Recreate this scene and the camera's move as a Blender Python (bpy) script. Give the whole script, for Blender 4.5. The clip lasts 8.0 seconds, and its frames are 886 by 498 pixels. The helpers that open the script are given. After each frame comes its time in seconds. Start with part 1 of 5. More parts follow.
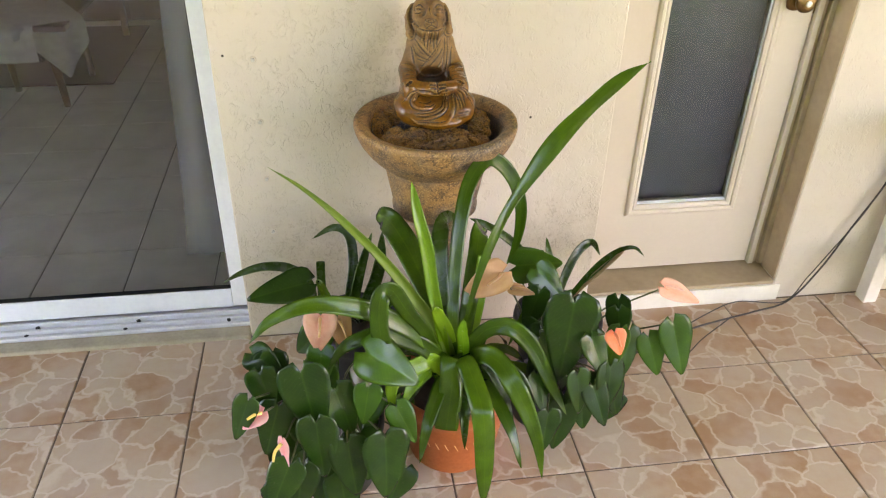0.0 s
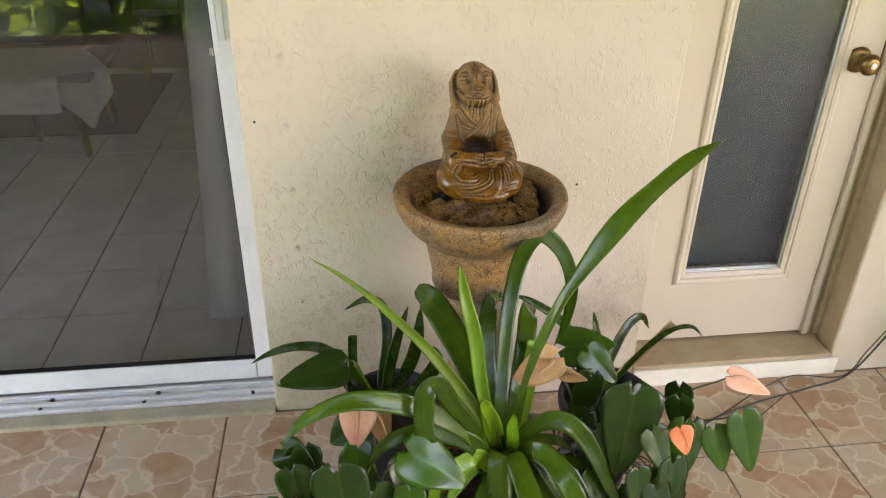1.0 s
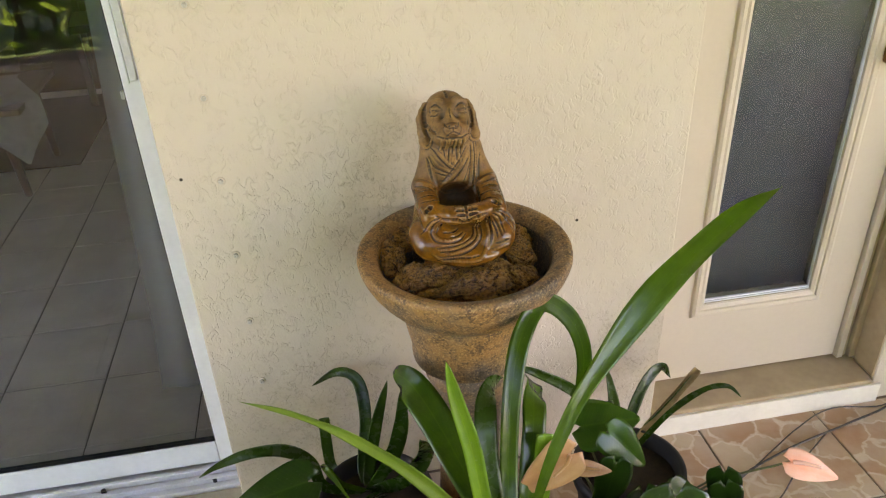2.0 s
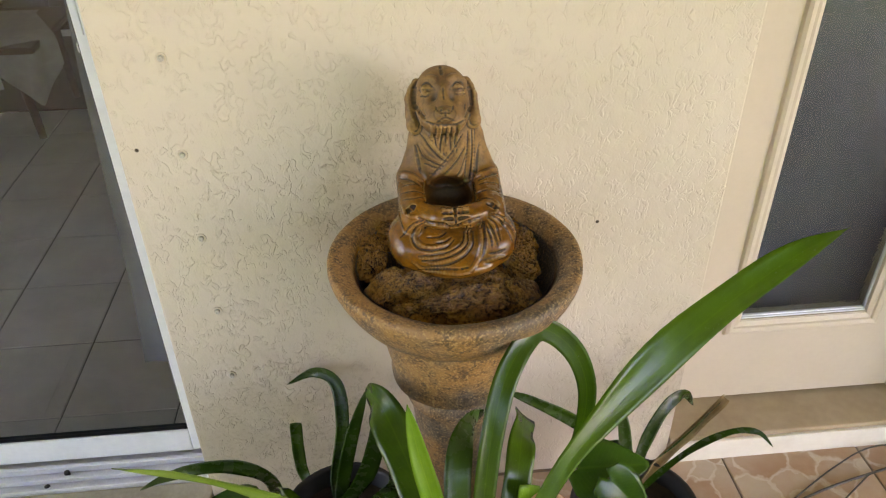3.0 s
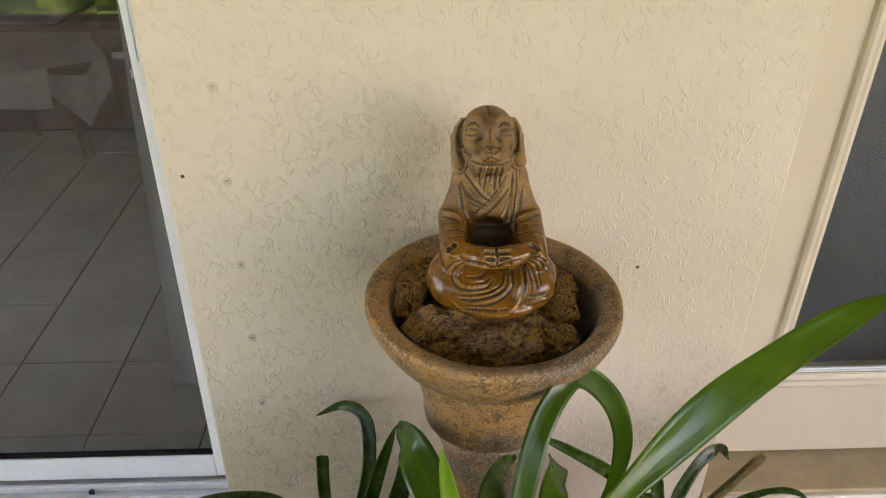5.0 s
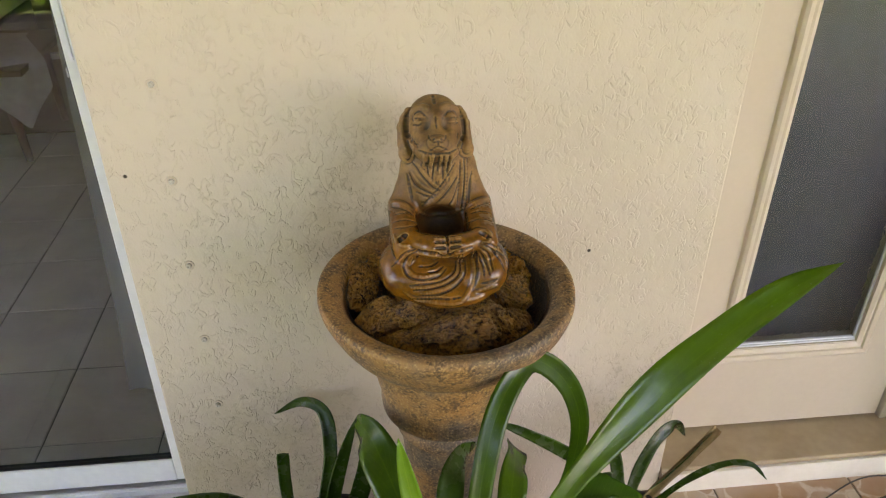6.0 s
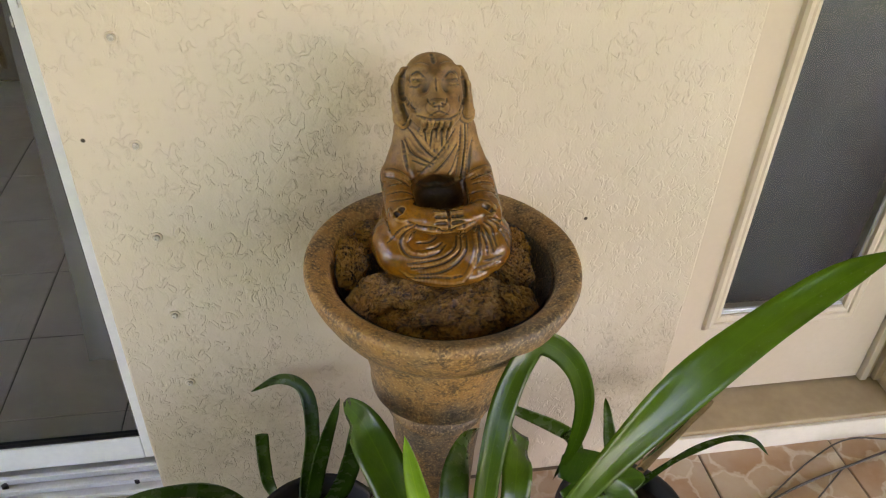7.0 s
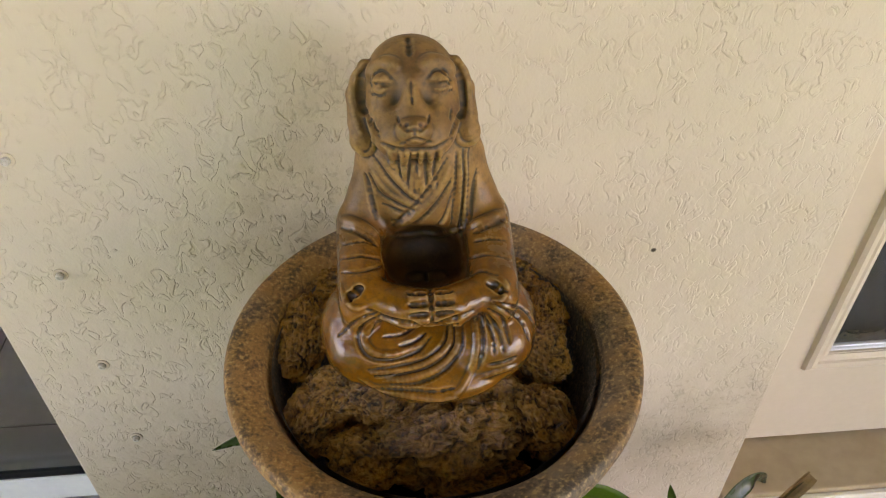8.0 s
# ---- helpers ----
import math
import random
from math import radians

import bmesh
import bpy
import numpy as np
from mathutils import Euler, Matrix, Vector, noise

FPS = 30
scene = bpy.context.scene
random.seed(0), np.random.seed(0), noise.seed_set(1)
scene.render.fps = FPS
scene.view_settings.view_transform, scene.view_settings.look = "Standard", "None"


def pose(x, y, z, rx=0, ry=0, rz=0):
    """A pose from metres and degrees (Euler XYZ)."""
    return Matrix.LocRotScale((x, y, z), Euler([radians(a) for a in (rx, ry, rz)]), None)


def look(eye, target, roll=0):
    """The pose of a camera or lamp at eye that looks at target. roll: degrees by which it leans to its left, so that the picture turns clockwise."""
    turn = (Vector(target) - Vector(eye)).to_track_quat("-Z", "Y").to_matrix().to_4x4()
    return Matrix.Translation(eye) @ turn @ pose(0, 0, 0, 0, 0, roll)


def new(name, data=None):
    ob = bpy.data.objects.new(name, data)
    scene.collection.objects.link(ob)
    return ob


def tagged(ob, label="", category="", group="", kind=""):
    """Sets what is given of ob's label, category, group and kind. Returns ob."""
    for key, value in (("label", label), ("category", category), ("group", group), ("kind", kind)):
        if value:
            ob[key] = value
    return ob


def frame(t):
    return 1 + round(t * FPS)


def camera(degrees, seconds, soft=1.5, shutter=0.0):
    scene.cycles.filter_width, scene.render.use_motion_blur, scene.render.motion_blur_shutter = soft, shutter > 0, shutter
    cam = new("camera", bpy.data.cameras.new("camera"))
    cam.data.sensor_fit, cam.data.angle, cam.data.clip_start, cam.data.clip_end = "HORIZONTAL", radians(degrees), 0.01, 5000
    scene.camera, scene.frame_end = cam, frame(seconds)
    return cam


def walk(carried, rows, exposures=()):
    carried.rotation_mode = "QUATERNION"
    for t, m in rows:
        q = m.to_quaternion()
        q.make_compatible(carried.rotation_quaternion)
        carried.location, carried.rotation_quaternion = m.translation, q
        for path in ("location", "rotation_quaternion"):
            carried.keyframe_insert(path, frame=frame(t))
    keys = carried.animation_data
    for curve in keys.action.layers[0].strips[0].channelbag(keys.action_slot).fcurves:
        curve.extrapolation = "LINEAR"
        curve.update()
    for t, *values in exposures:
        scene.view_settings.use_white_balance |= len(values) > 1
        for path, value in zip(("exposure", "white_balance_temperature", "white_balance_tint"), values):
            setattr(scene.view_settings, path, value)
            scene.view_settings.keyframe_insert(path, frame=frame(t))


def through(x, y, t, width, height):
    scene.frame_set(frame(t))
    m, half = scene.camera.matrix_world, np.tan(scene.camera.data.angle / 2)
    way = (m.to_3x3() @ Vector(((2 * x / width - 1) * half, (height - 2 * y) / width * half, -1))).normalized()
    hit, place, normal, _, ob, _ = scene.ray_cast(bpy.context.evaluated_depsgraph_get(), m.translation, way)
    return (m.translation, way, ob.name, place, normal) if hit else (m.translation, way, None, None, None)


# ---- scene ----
cam = camera(60.6, 8.0, 1.2)
PATH = [
    (0, (0.191, 0.309, 1.409), (0.449, 1.977, 0.335), 1.2),
    (0.2, (0.215, 0.312, 1.460), (0.417, 2.007, 0.418), 1.1),
    (0.5, (0.213, 0.307, 1.436), (0.355, 2.059, 0.481), 0.6),
    (0.8, (0.182, 0.383, 1.426), (0.332, 2.112, 0.434), 1.4),
    (1, (0.147, 0.464, 1.423), (0.374, 2.186, 0.432), 0.9),
    (1.2, (0.128, 0.535, 1.407), (0.485, 2.225, 0.401), 1.1),
    (1.5, (0.122, 0.633, 1.411), (0.593, 2.276, 0.372), 2.7),
    (1.8, (0.156, 0.721, 1.402), (0.533, 2.391, 0.369), -0.6),
    (2, (0.201, 0.793, 1.403), (0.471, 2.490, 0.381), -2.5),
    (2.2, (0.244, 0.875, 1.398), (0.453, 2.574, 0.363), -2.3),
    (3.3, (0.317, 0.993, 1.354), (0.440, 2.639, 0.224), -0.2),
    (3.5, (0.302, 0.994, 1.362), (0.373, 2.671, 0.275), -0.4),
    (4, (0.284, 0.991, 1.354), (0.292, 2.673, 0.272), 1.4),
    (4.5, (0.286, 0.995, 1.351), (0.282, 2.669, 0.256), 0.3),
    (5, (0.299, 1.003, 1.364), (0.378, 2.704, 0.315), 0.6),
    (5.2, (0.299, 1.016, 1.371), (0.398, 2.717, 0.326), 0.3),
    (6.3, (0.323, 0.999, 1.356), (0.520, 2.676, 0.285), 0.3),
    (6.5, (0.330, 1.011, 1.354), (0.517, 2.689, 0.282), 0.3),
    (7, (0.266, 1.096, 1.341), (0.558, 2.689, 0.167), 2.3),
    (7.2, (0.256, 1.132, 1.335), (0.583, 2.708, 0.149), 2.2),
    (7.5, (0.302, 1.256, 1.309), (0.531, 2.822, 0.086), -0.9),
    (7.8, (0.359, 1.395, 1.270), (0.514, 2.905, -0.033), -0.6),
    (8, (0.388, 1.445, 1.250), (0.502, 2.935, -0.080), -0.4),
]
EXPOSURES = [(0.0, 4.20, 8050, 36), (0.8, 4.08, 8150, 35), (1.5, 3.92, 8150, 35), (3.4, 3.97, 8150, 36), (5.0, 3.80, 8150, 36), (8.0, 3.86, 8250, 37)]
walk(cam, [(t, look(eye, target, roll)) for t, eye, target, roll in PATH], EXPOSURES)

# ---- light ----
world = bpy.data.worlds.new("sky")
scene.world = world
world.use_nodes = True
wn = world.node_tree
sky = wn.nodes.new("ShaderNodeTexSky")
sky.sky_type, sky.sun_disc = "NISHITA", False
sky.sun_elevation, sky.sun_rotation = radians(47), radians(81)
wn.nodes["Background"].inputs[1].default_value = 0.15
wn.links.new(sky.outputs[0], wn.nodes["Background"].inputs[0])
sun = new("sun", bpy.data.lights.new("sun", "SUN"))
sun.data.energy, sun.data.angle, sun.data.color = 4.0, radians(0.6), (1.0, 0.95, 0.86)
sun.matrix_world = look((0.80, 0.12, 0.87), (0, 0, 0))


# ---- materials ----
def mat(name, colour, rough=0.6, metal=0.0, spec=0.5):
    m = bpy.data.materials.new(name)
    m.use_nodes = True
    b = m.node_tree.nodes["Principled BSDF"]
    b.inputs["Base Color"].default_value = (*colour, 1)
    b.inputs["Roughness"].default_value = rough
    b.inputs["Metallic"].default_value = metal
    b.inputs["Specular IOR Level"].default_value = spec
    return m


class Net:
    """Short ways to add shader nodes to a material."""

    def __init__(self, m):
        self.t = m.node_tree
        self.b = self.t.nodes["Principled BSDF"]

    def node(self, kind, **values):
        n = self.t.nodes.new(kind)
        for k, v in values.items():
            n.inputs[k.replace("_", " ")].default_value = v
        return n

    def link(self, a, b):
        self.t.links.new(a, b)
        return a

    def coord(self, what="Object"):
        return self.node("ShaderNodeTexCoord").outputs[what]

    def position(self):
        return self.node("ShaderNodeNewGeometry").outputs["Position"]

    def noise(self, vec, scale, detail=3.0, rough=0.55, dist=0.0):
        n = self.node("ShaderNodeTexNoise", Scale=scale, Detail=detail, Roughness=rough, Distortion=dist)
        self.link(vec, n.inputs["Vector"])
        return n.outputs["Fac"]

    def ramp(self, fac, *stops):
        r = self.node("ShaderNodeValToRGB")
        el = r.color_ramp.elements
        while len(el) < len(stops):
            el.new(0.5)
        for e, (p, c) in zip(el, stops):
            e.position = p
            e.color = (c, c, c, 1) if isinstance(c, (int, float)) else (*c, 1)
        self.link(fac, r.inputs[0])
        return r.outputs[0]

    def math(self, op, a, b=0.0, clamp=False):
        n = self.t.nodes.new("ShaderNodeMath")
        n.operation, n.use_clamp = op, clamp
        for i, v in enumerate((a, b)):
            if isinstance(v, (int, float)):
                n.inputs[i].default_value = v
            else:
                self.link(v, n.inputs[i])
        return n.outputs[0]

    def mix(self, fac, a, b, blend="MIX"):
        n = self.t.nodes.new("ShaderNodeMix")
        n.data_type, n.blend_type = "RGBA", blend
        for i, v in ((0, fac), (6, a), (7, b)):
            if isinstance(v, (int, float)):
                n.inputs[i].default_value = v
            elif isinstance(v, tuple):
                n.inputs[i].default_value = (*v, 1)
            else:
                self.link(v, n.inputs[i])
        return n.outputs[2]

    def bump(self, height, strength=0.4, dist=0.002):
        n = self.node("ShaderNodeBump", Strength=strength, Distance=dist)
        self.link(height, n.inputs["Height"])
        self.link(n.outputs[0], self.b.inputs["Normal"])

    def colour(self, c):
        self.link(c, self.b.inputs["Base Color"])

    def rough(self, r):
        self.link(r, self.b.inputs["Roughness"])

    def blob(self, p, centre, radius):
        """1 at a point of the world, fading to 0 at radius."""
        v = self.t.nodes.new("ShaderNodeVectorMath")
        v.operation = "DISTANCE"
        self.link(p, v.inputs[0])
        v.inputs[1].default_value = centre
        return self.math("SUBTRACT", 1.0, self.math("DIVIDE", v.outputs["Value"], radius), True)


def mottled(name, c1, c2, scale, rough=0.6, bump=0.2, dist=0.001, metal=0.0, fine=8.0, spec=0.5, coords="Object"):
    """A surface of two tones in soft patches with a fine grain."""
    m = mat(name, c1, rough, metal, spec)
    n = Net(m)
    p = n.coord(coords) if coords != "Position" else n.position()
    a = n.noise(p, scale, 4)
    g = n.noise(p, scale * fine, 4)
    n.colour(n.mix(n.ramp(n.math("ADD", n.math("MULTIPLY", a, 0.7), n.math("MULTIPLY", g, 0.3)), (0.36, 0.0), (0.64, 1.0)), c1, c2))
    n.rough(n.math("ADD", n.math("MULTIPLY", g, 0.2), rough - 0.1))
    n.bump(g, bump, dist)
    return m


def stucco_material():
    m = mat("stucco", (0.6, 0.5, 0.36), 0.75, 0, 0.3)
    n = Net(m)
    p = n.position()
    # trowelled skin: flat patches whose curled edges stand a little proud
    tall = n.t.nodes.new("ShaderNodeVectorMath")
    tall.operation = "MULTIPLY"
    n.link(p, tall.inputs[0])
    tall.inputs[1].default_value = (1, 1, 0.66)
    worm = n.noise(tall.outputs[0], 66, 2.0, 0.5, 0.8)
    groove = n.ramp(n.math("ABSOLUTE", n.math("SUBTRACT", worm, 0.545)), (0.0, 1.0), (0.055, 0.0))
    step = n.ramp(worm, (0.51, 0.0), (0.59, 1.0))
    ease = n.ramp(n.noise(p, 44, 2), (0.38, 0.1), (0.54, 1.0))
    lumps = n.noise(p, 24, 3, 0.5)
    grain = n.noise(p, 320, 3)
    height = n.math("ADD", n.math("MULTIPLY", lumps, 0.55), n.math("MULTIPLY", grain, 0.09))
    height = n.math("ADD", height, n.math("MULTIPLY", n.math("SUBTRACT", n.math("MULTIPLY", step, 0.18), n.math("MULTIPLY", groove, 0.16)), ease))
    n.bump(height, 0.8, 0.0062)
    soft = n.noise(p, 2.3, 4)
    c = n.mix(n.ramp(soft, (0.35, 0.0), (0.7, 1.0)), (0.615, 0.525, 0.408), (0.550, 0.468, 0.358))
    # mildew in the pits beside the bowl, mixed with painted shadow there, and low down
    b1 = n.blob(p, (0.295, 2.098, 0.775), 0.10)
    b2 = n.blob(p, (0.12, 2.098, 0.17), 0.30)
    b3 = n.blob(p, (0.84, 2.098, 0.25), 0.24)
    b4 = n.blob(p, (0.350, 2.098, 0.875), 0.085)
    b5 = n.blob(p, (0.235, 2.098, 0.68), 0.09)
    reach = n.math("ADD", n.math("ADD", n.math("ADD", b1, b5), b2), n.math("ADD", b3, b4), True)
    grime_shade = n.math("MULTIPLY", n.ramp(n.noise(p, 18, 5, 0.65), (0.30, 0.25), (0.60, 1.0)), n.math("MULTIPLY", reach, 1.5, True))
    dots = n.ramp(n.noise(p, 130, 3, 0.6), (0.58, 0.0), (0.68, 0.55))
    # soft brown stain that also paints the contact shadow of statue and bowl
    film_shade = n.math("MULTIPLY", grime_shade, 0.42)
    spot = n.math("MULTIPLY", n.math("MULTIPLY", grime_shade, n.math("ADD", dots, n.math("MULTIPLY", n.math("MULTIPLY", groove, ease), 0.5), True)), 0.55)
    c = n.mix(film_shade, c, (0.33, 0.265, 0.17))
    c = n.mix(spot, c, (0.11, 0.09, 0.06))
    # every groove is painted a touch darker, standing for its shade
    c = n.mix(n.math("MULTIPLY", n.math("MULTIPLY", groove, ease), 0.05), c, (0.33, 0.27, 0.19))
    chips = n.math("MAXIMUM", n.blob(p, (0.690, 2.096, 0.646), 0.0045), n.blob(p, (-0.063, 2.096, 0.830), 0.0045))
    c = n.mix(n.math("MULTIPLY", chips, 3.0, True), c, (0.04, 0.03, 0.02))
    n.colour(c)
    return m


def tile_material():
    m = mat("stone_tile", (0.4, 0.28, 0.2), 0.35, 0, 0.5)
    n = Net(m)
    p = n.position()
    info = n.node("ShaderNodeObjectInfo").outputs["Random"]
    shift = n.t.nodes.new("ShaderNodeVectorMath")
    shift.operation = "ADD"
    n.link(p, shift.inputs[0])
    comb = n.t.nodes.new("ShaderNodeCombineXYZ")
    n.link(n.math("MULTIPLY", info, 37.0), comb.inputs[0])
    n.link(n.math("MULTIPLY", info, 91.0), comb.inputs[1])
    n.link(comb.outputs[0], shift.inputs[1])
    q = shift.outputs[0]
    warp = n.node("ShaderNodeTexNoise", Scale=15.0, Detail=3.0)
    n.link(q, warp.inputs["Vector"])
    w = n.t.nodes.new("ShaderNodeVectorMath")
    w.operation = "MULTIPLY_ADD"
    n.link(warp.outputs["Color"], w.inputs[0])
    w.inputs[1].default_value = (0.085, 0.085, 0.0)
    n.link(q, w.inputs[2])
    flat = n.t.nodes.new("ShaderNodeVectorMath")
    flat.operation = "MULTIPLY"
    n.link(w.outputs[0], flat.inputs[0])
    flat.inputs[1].default_value = (1, 1, 0)
    edge = n.node("ShaderNodeTexVoronoi", Scale=11.5)
    edge.feature = "DISTANCE_TO_EDGE"
    n.link(flat.outputs[0], edge.inputs["Vector"])
    cell = n.node("ShaderNodeTexVoronoi", Scale=11.5)
    n.link(flat.outputs[0], cell.inputs["Vector"])
    sep = n.t.nodes.new("ShaderNodeSeparateColor")
    n.link(cell.outputs["Color"], sep.inputs[0])
    cloud = n.noise(q, 24, 5, 0.6)
    tone = n.math("ADD", n.math("MULTIPLY", sep.outputs[0], 0.55), n.math("MULTIPLY", cloud, 0.55))
    stone = n.ramp(tone, (0.25, (0.54, 0.41, 0.29)), (0.52, (0.50, 0.335, 0.215)), (0.8, (0.40, 0.215, 0.110)))
    faded = n.ramp(n.noise(q, 5.0, 3), (0.42, 0.0), (0.62, 1.0))
    stone = n.mix(n.math("MULTIPLY", faded, 0.45), stone, (0.52, 0.43, 0.34))
    line = n.ramp(edge.outputs["Distance"], (0.0, 1.0), (0.022, 1.0), (0.055, 0.0))
    thin = n.math("MULTIPLY", line, n.ramp(n.noise(q, 30, 3), (0.30, 0.35), (0.5, 1.0)))
    n.colour(n.mix(n.math("MULTIPLY", thin, 0.5), stone, (0.72, 0.62, 0.50)))
    n.bump(n.math("ADD", n.math("MULTIPLY", line, -0.5), n.math("MULTIPLY", n.noise(q, 120, 3), 0.25)), 0.35, 0.0012)
    n.rough(n.math("ADD", n.math("MULTIPLY", cloud, 0.25), 0.26))
    return m


def leaf_material(name, dark, light, rough, through=0.25, vein=0.35):
    """Leaf skin: blotched green, paler along the midrib, letting some light through."""
    m = mat(name, dark, rough, 0, 0.36)
    n = Net(m)
    uv = n.coord("UV")
    p = n.position()
    s = n.t.nodes.new("ShaderNodeSeparateXYZ")
    n.link(uv, s.inputs[0])
    across = n.math("ABSOLUTE", n.math("SUBTRACT", s.outputs[0], 0.5))
    rib = n.ramp(across, (0.0, 1.0), (0.035, 0.0))
    side = n.node("ShaderNodeTexWave", Scale=5.5, Distortion=0.6)
    side.bands_direction = "Y"
    sk = n.t.nodes.new("ShaderNodeCombineXYZ")
    n.link(n.math("SUBTRACT", s.outputs[1], n.math("MULTIPLY", across, 0.5)), sk.inputs[1])
    n.link(sk.outputs[0], side.inputs["Vector"])
    veins = n.ramp(side.outputs["Fac"], (0.88, 0.0), (1.0, 1.0))
    blot = n.noise(p, 22, 4, 0.6)
    rnd = n.node("ShaderNodeObjectInfo").outputs["Random"]
    tone = n.math("ADD", n.math("MULTIPLY", blot, 0.7), n.math("MULTIPLY", rnd, 0.3))
    c = n.mix(n.ramp(tone, (0.34, 0.0), (0.7, 1.0)), dark, light)
    mark = n.math("MULTIPLY", n.math("MAXIMUM", rib, n.math("MULTIPLY", veins, 0.35)), vein)
    c = n.mix(mark, c, (light[0] * 1.7, light[1] * 1.5, light[2] * 1.5))
    specks = n.ramp(n.noise(p, 260, 2), (0.68, 0.0), (0.73, 1.0))
    c = n.mix(n.math("MULTIPLY", specks, 0.12), c, (0.3, 0.32, 0.22))
    n.colour(c)
    n.rough(n.math("ADD", n.math("MULTIPLY", n.noise(p, 60, 3), 0.25), rough - 0.16))
    n.bump(n.math("ADD", n.math("MULTIPLY", mark, -0.8), n.math("MULTIPLY", n.noise(p, 90, 3), 0.35)), 0.35, 0.0012)
    out = n.t.nodes["Material Output"]
    tr = n.t.nodes.new("ShaderNodeBsdfTranslucent")
    n.link(n.mix(0.5, c, (0.16, 0.30, 0.03)), tr.inputs[0])
    mx = n.t.nodes.new("ShaderNodeMixShader")
    mx.inputs[0].default_value = through
    n.link(n.b.outputs[0], mx.inputs[1])
    n.link(tr.outputs[0], mx.inputs[2])
    n.link(mx.outputs[0], out.inputs[0])
    return m


def petal_material(name, c1, c2, rough=0.4):
    m = mat(name, c1, rough)
    n = Net(m)
    uv = n.coord("UV")
    s = n.t.nodes.new("ShaderNodeSeparateXYZ")
    n.link(uv, s.inputs[0])
    a = n.math("ABSOLUTE", n.math("SUBTRACT", s.outputs[0], 0.5))
    streak = n.noise(uv, 9, 3)
    f = n.math("ADD", n.math("MULTIPLY", a, 1.2), n.math("MULTIPLY", streak, 0.6))
    n.colour(n.mix(n.ramp(f, (0.3, 0.0), (0.75, 1.0)), c1, c2))
    n.bump(streak, 0.3, 0.001)
    return m


def cast_stone(name, warm, grey, dark, wet=0.0):
    """Cast stone with an ochre wash, grey patches and dark weathering in the hollows."""
    m = mat(name, warm, 0.62 - 0.22 * wet, 0, 0.5)
    n = Net(m)
    p = n.position()
    big = n.noise(p, 9, 4, 0.6)
    mid = n.noise(p, 45, 4, 0.65)
    fine = n.noise(p, 260, 4, 0.6)
    c = n.mix(n.ramp(big, (0.42, 0.0), (0.62, 1.0)), warm, grey)
    c = n.mix(n.ramp(n.math("ADD", n.math("MULTIPLY", mid, 0.5), n.math("MULTIPLY", fine, 0.5)), (0.40, 0.8), (0.52, 0.0)), c, dark)
    gold = n.ramp(fine, (0.55, 0.0), (0.64, 1.0))
    c = n.mix(n.math("MULTIPLY", gold, 0.36), c, (0.60, 0.40, 0.17))
    n.colour(c)
    n.bump(n.math("ADD", n.math("MULTIPLY", mid, 0.6), n.math("MULTIPLY", fine, 0.5)), 0.8, 0.0030 + 0.003 * wet)
    return m


def wet_rock_material():
    """Pitted ochre rock shining with water, the shade in its hollows painted black."""
    m = mat("wet_rock", (0.2, 0.1, 0.02), 0.25, 0, 0.55)
    n = Net(m)
    p = n.position()
    big = n.noise(p, 16, 4, 0.6)
    mid = n.noise(p, 70, 6, 0.66, 1.2)
    fine = n.noise(p, 330, 4, 0.6)
    c = n.mix(n.ramp(big, (0.42, 0.0), (0.60, 1.0)), (0.34, 0.150, 0.018), (0.185, 0.078, 0.012))
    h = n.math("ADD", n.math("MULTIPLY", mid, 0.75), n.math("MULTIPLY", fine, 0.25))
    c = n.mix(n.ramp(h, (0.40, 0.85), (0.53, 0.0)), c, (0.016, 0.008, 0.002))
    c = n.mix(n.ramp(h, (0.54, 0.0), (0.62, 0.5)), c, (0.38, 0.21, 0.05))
    # curvature paints shade into the pits and a paler tone on the ridges
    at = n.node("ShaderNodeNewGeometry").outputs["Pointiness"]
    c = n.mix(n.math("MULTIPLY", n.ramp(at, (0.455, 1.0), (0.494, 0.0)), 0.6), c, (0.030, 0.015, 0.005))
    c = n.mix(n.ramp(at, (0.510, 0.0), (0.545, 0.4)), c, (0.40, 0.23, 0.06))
    n.colour(c)
    n.rough(n.math("ADD", 0.05, n.math("MULTIPLY", fine, 0.22)))
    n.bump(h, 1.0, 0.010)
    return m


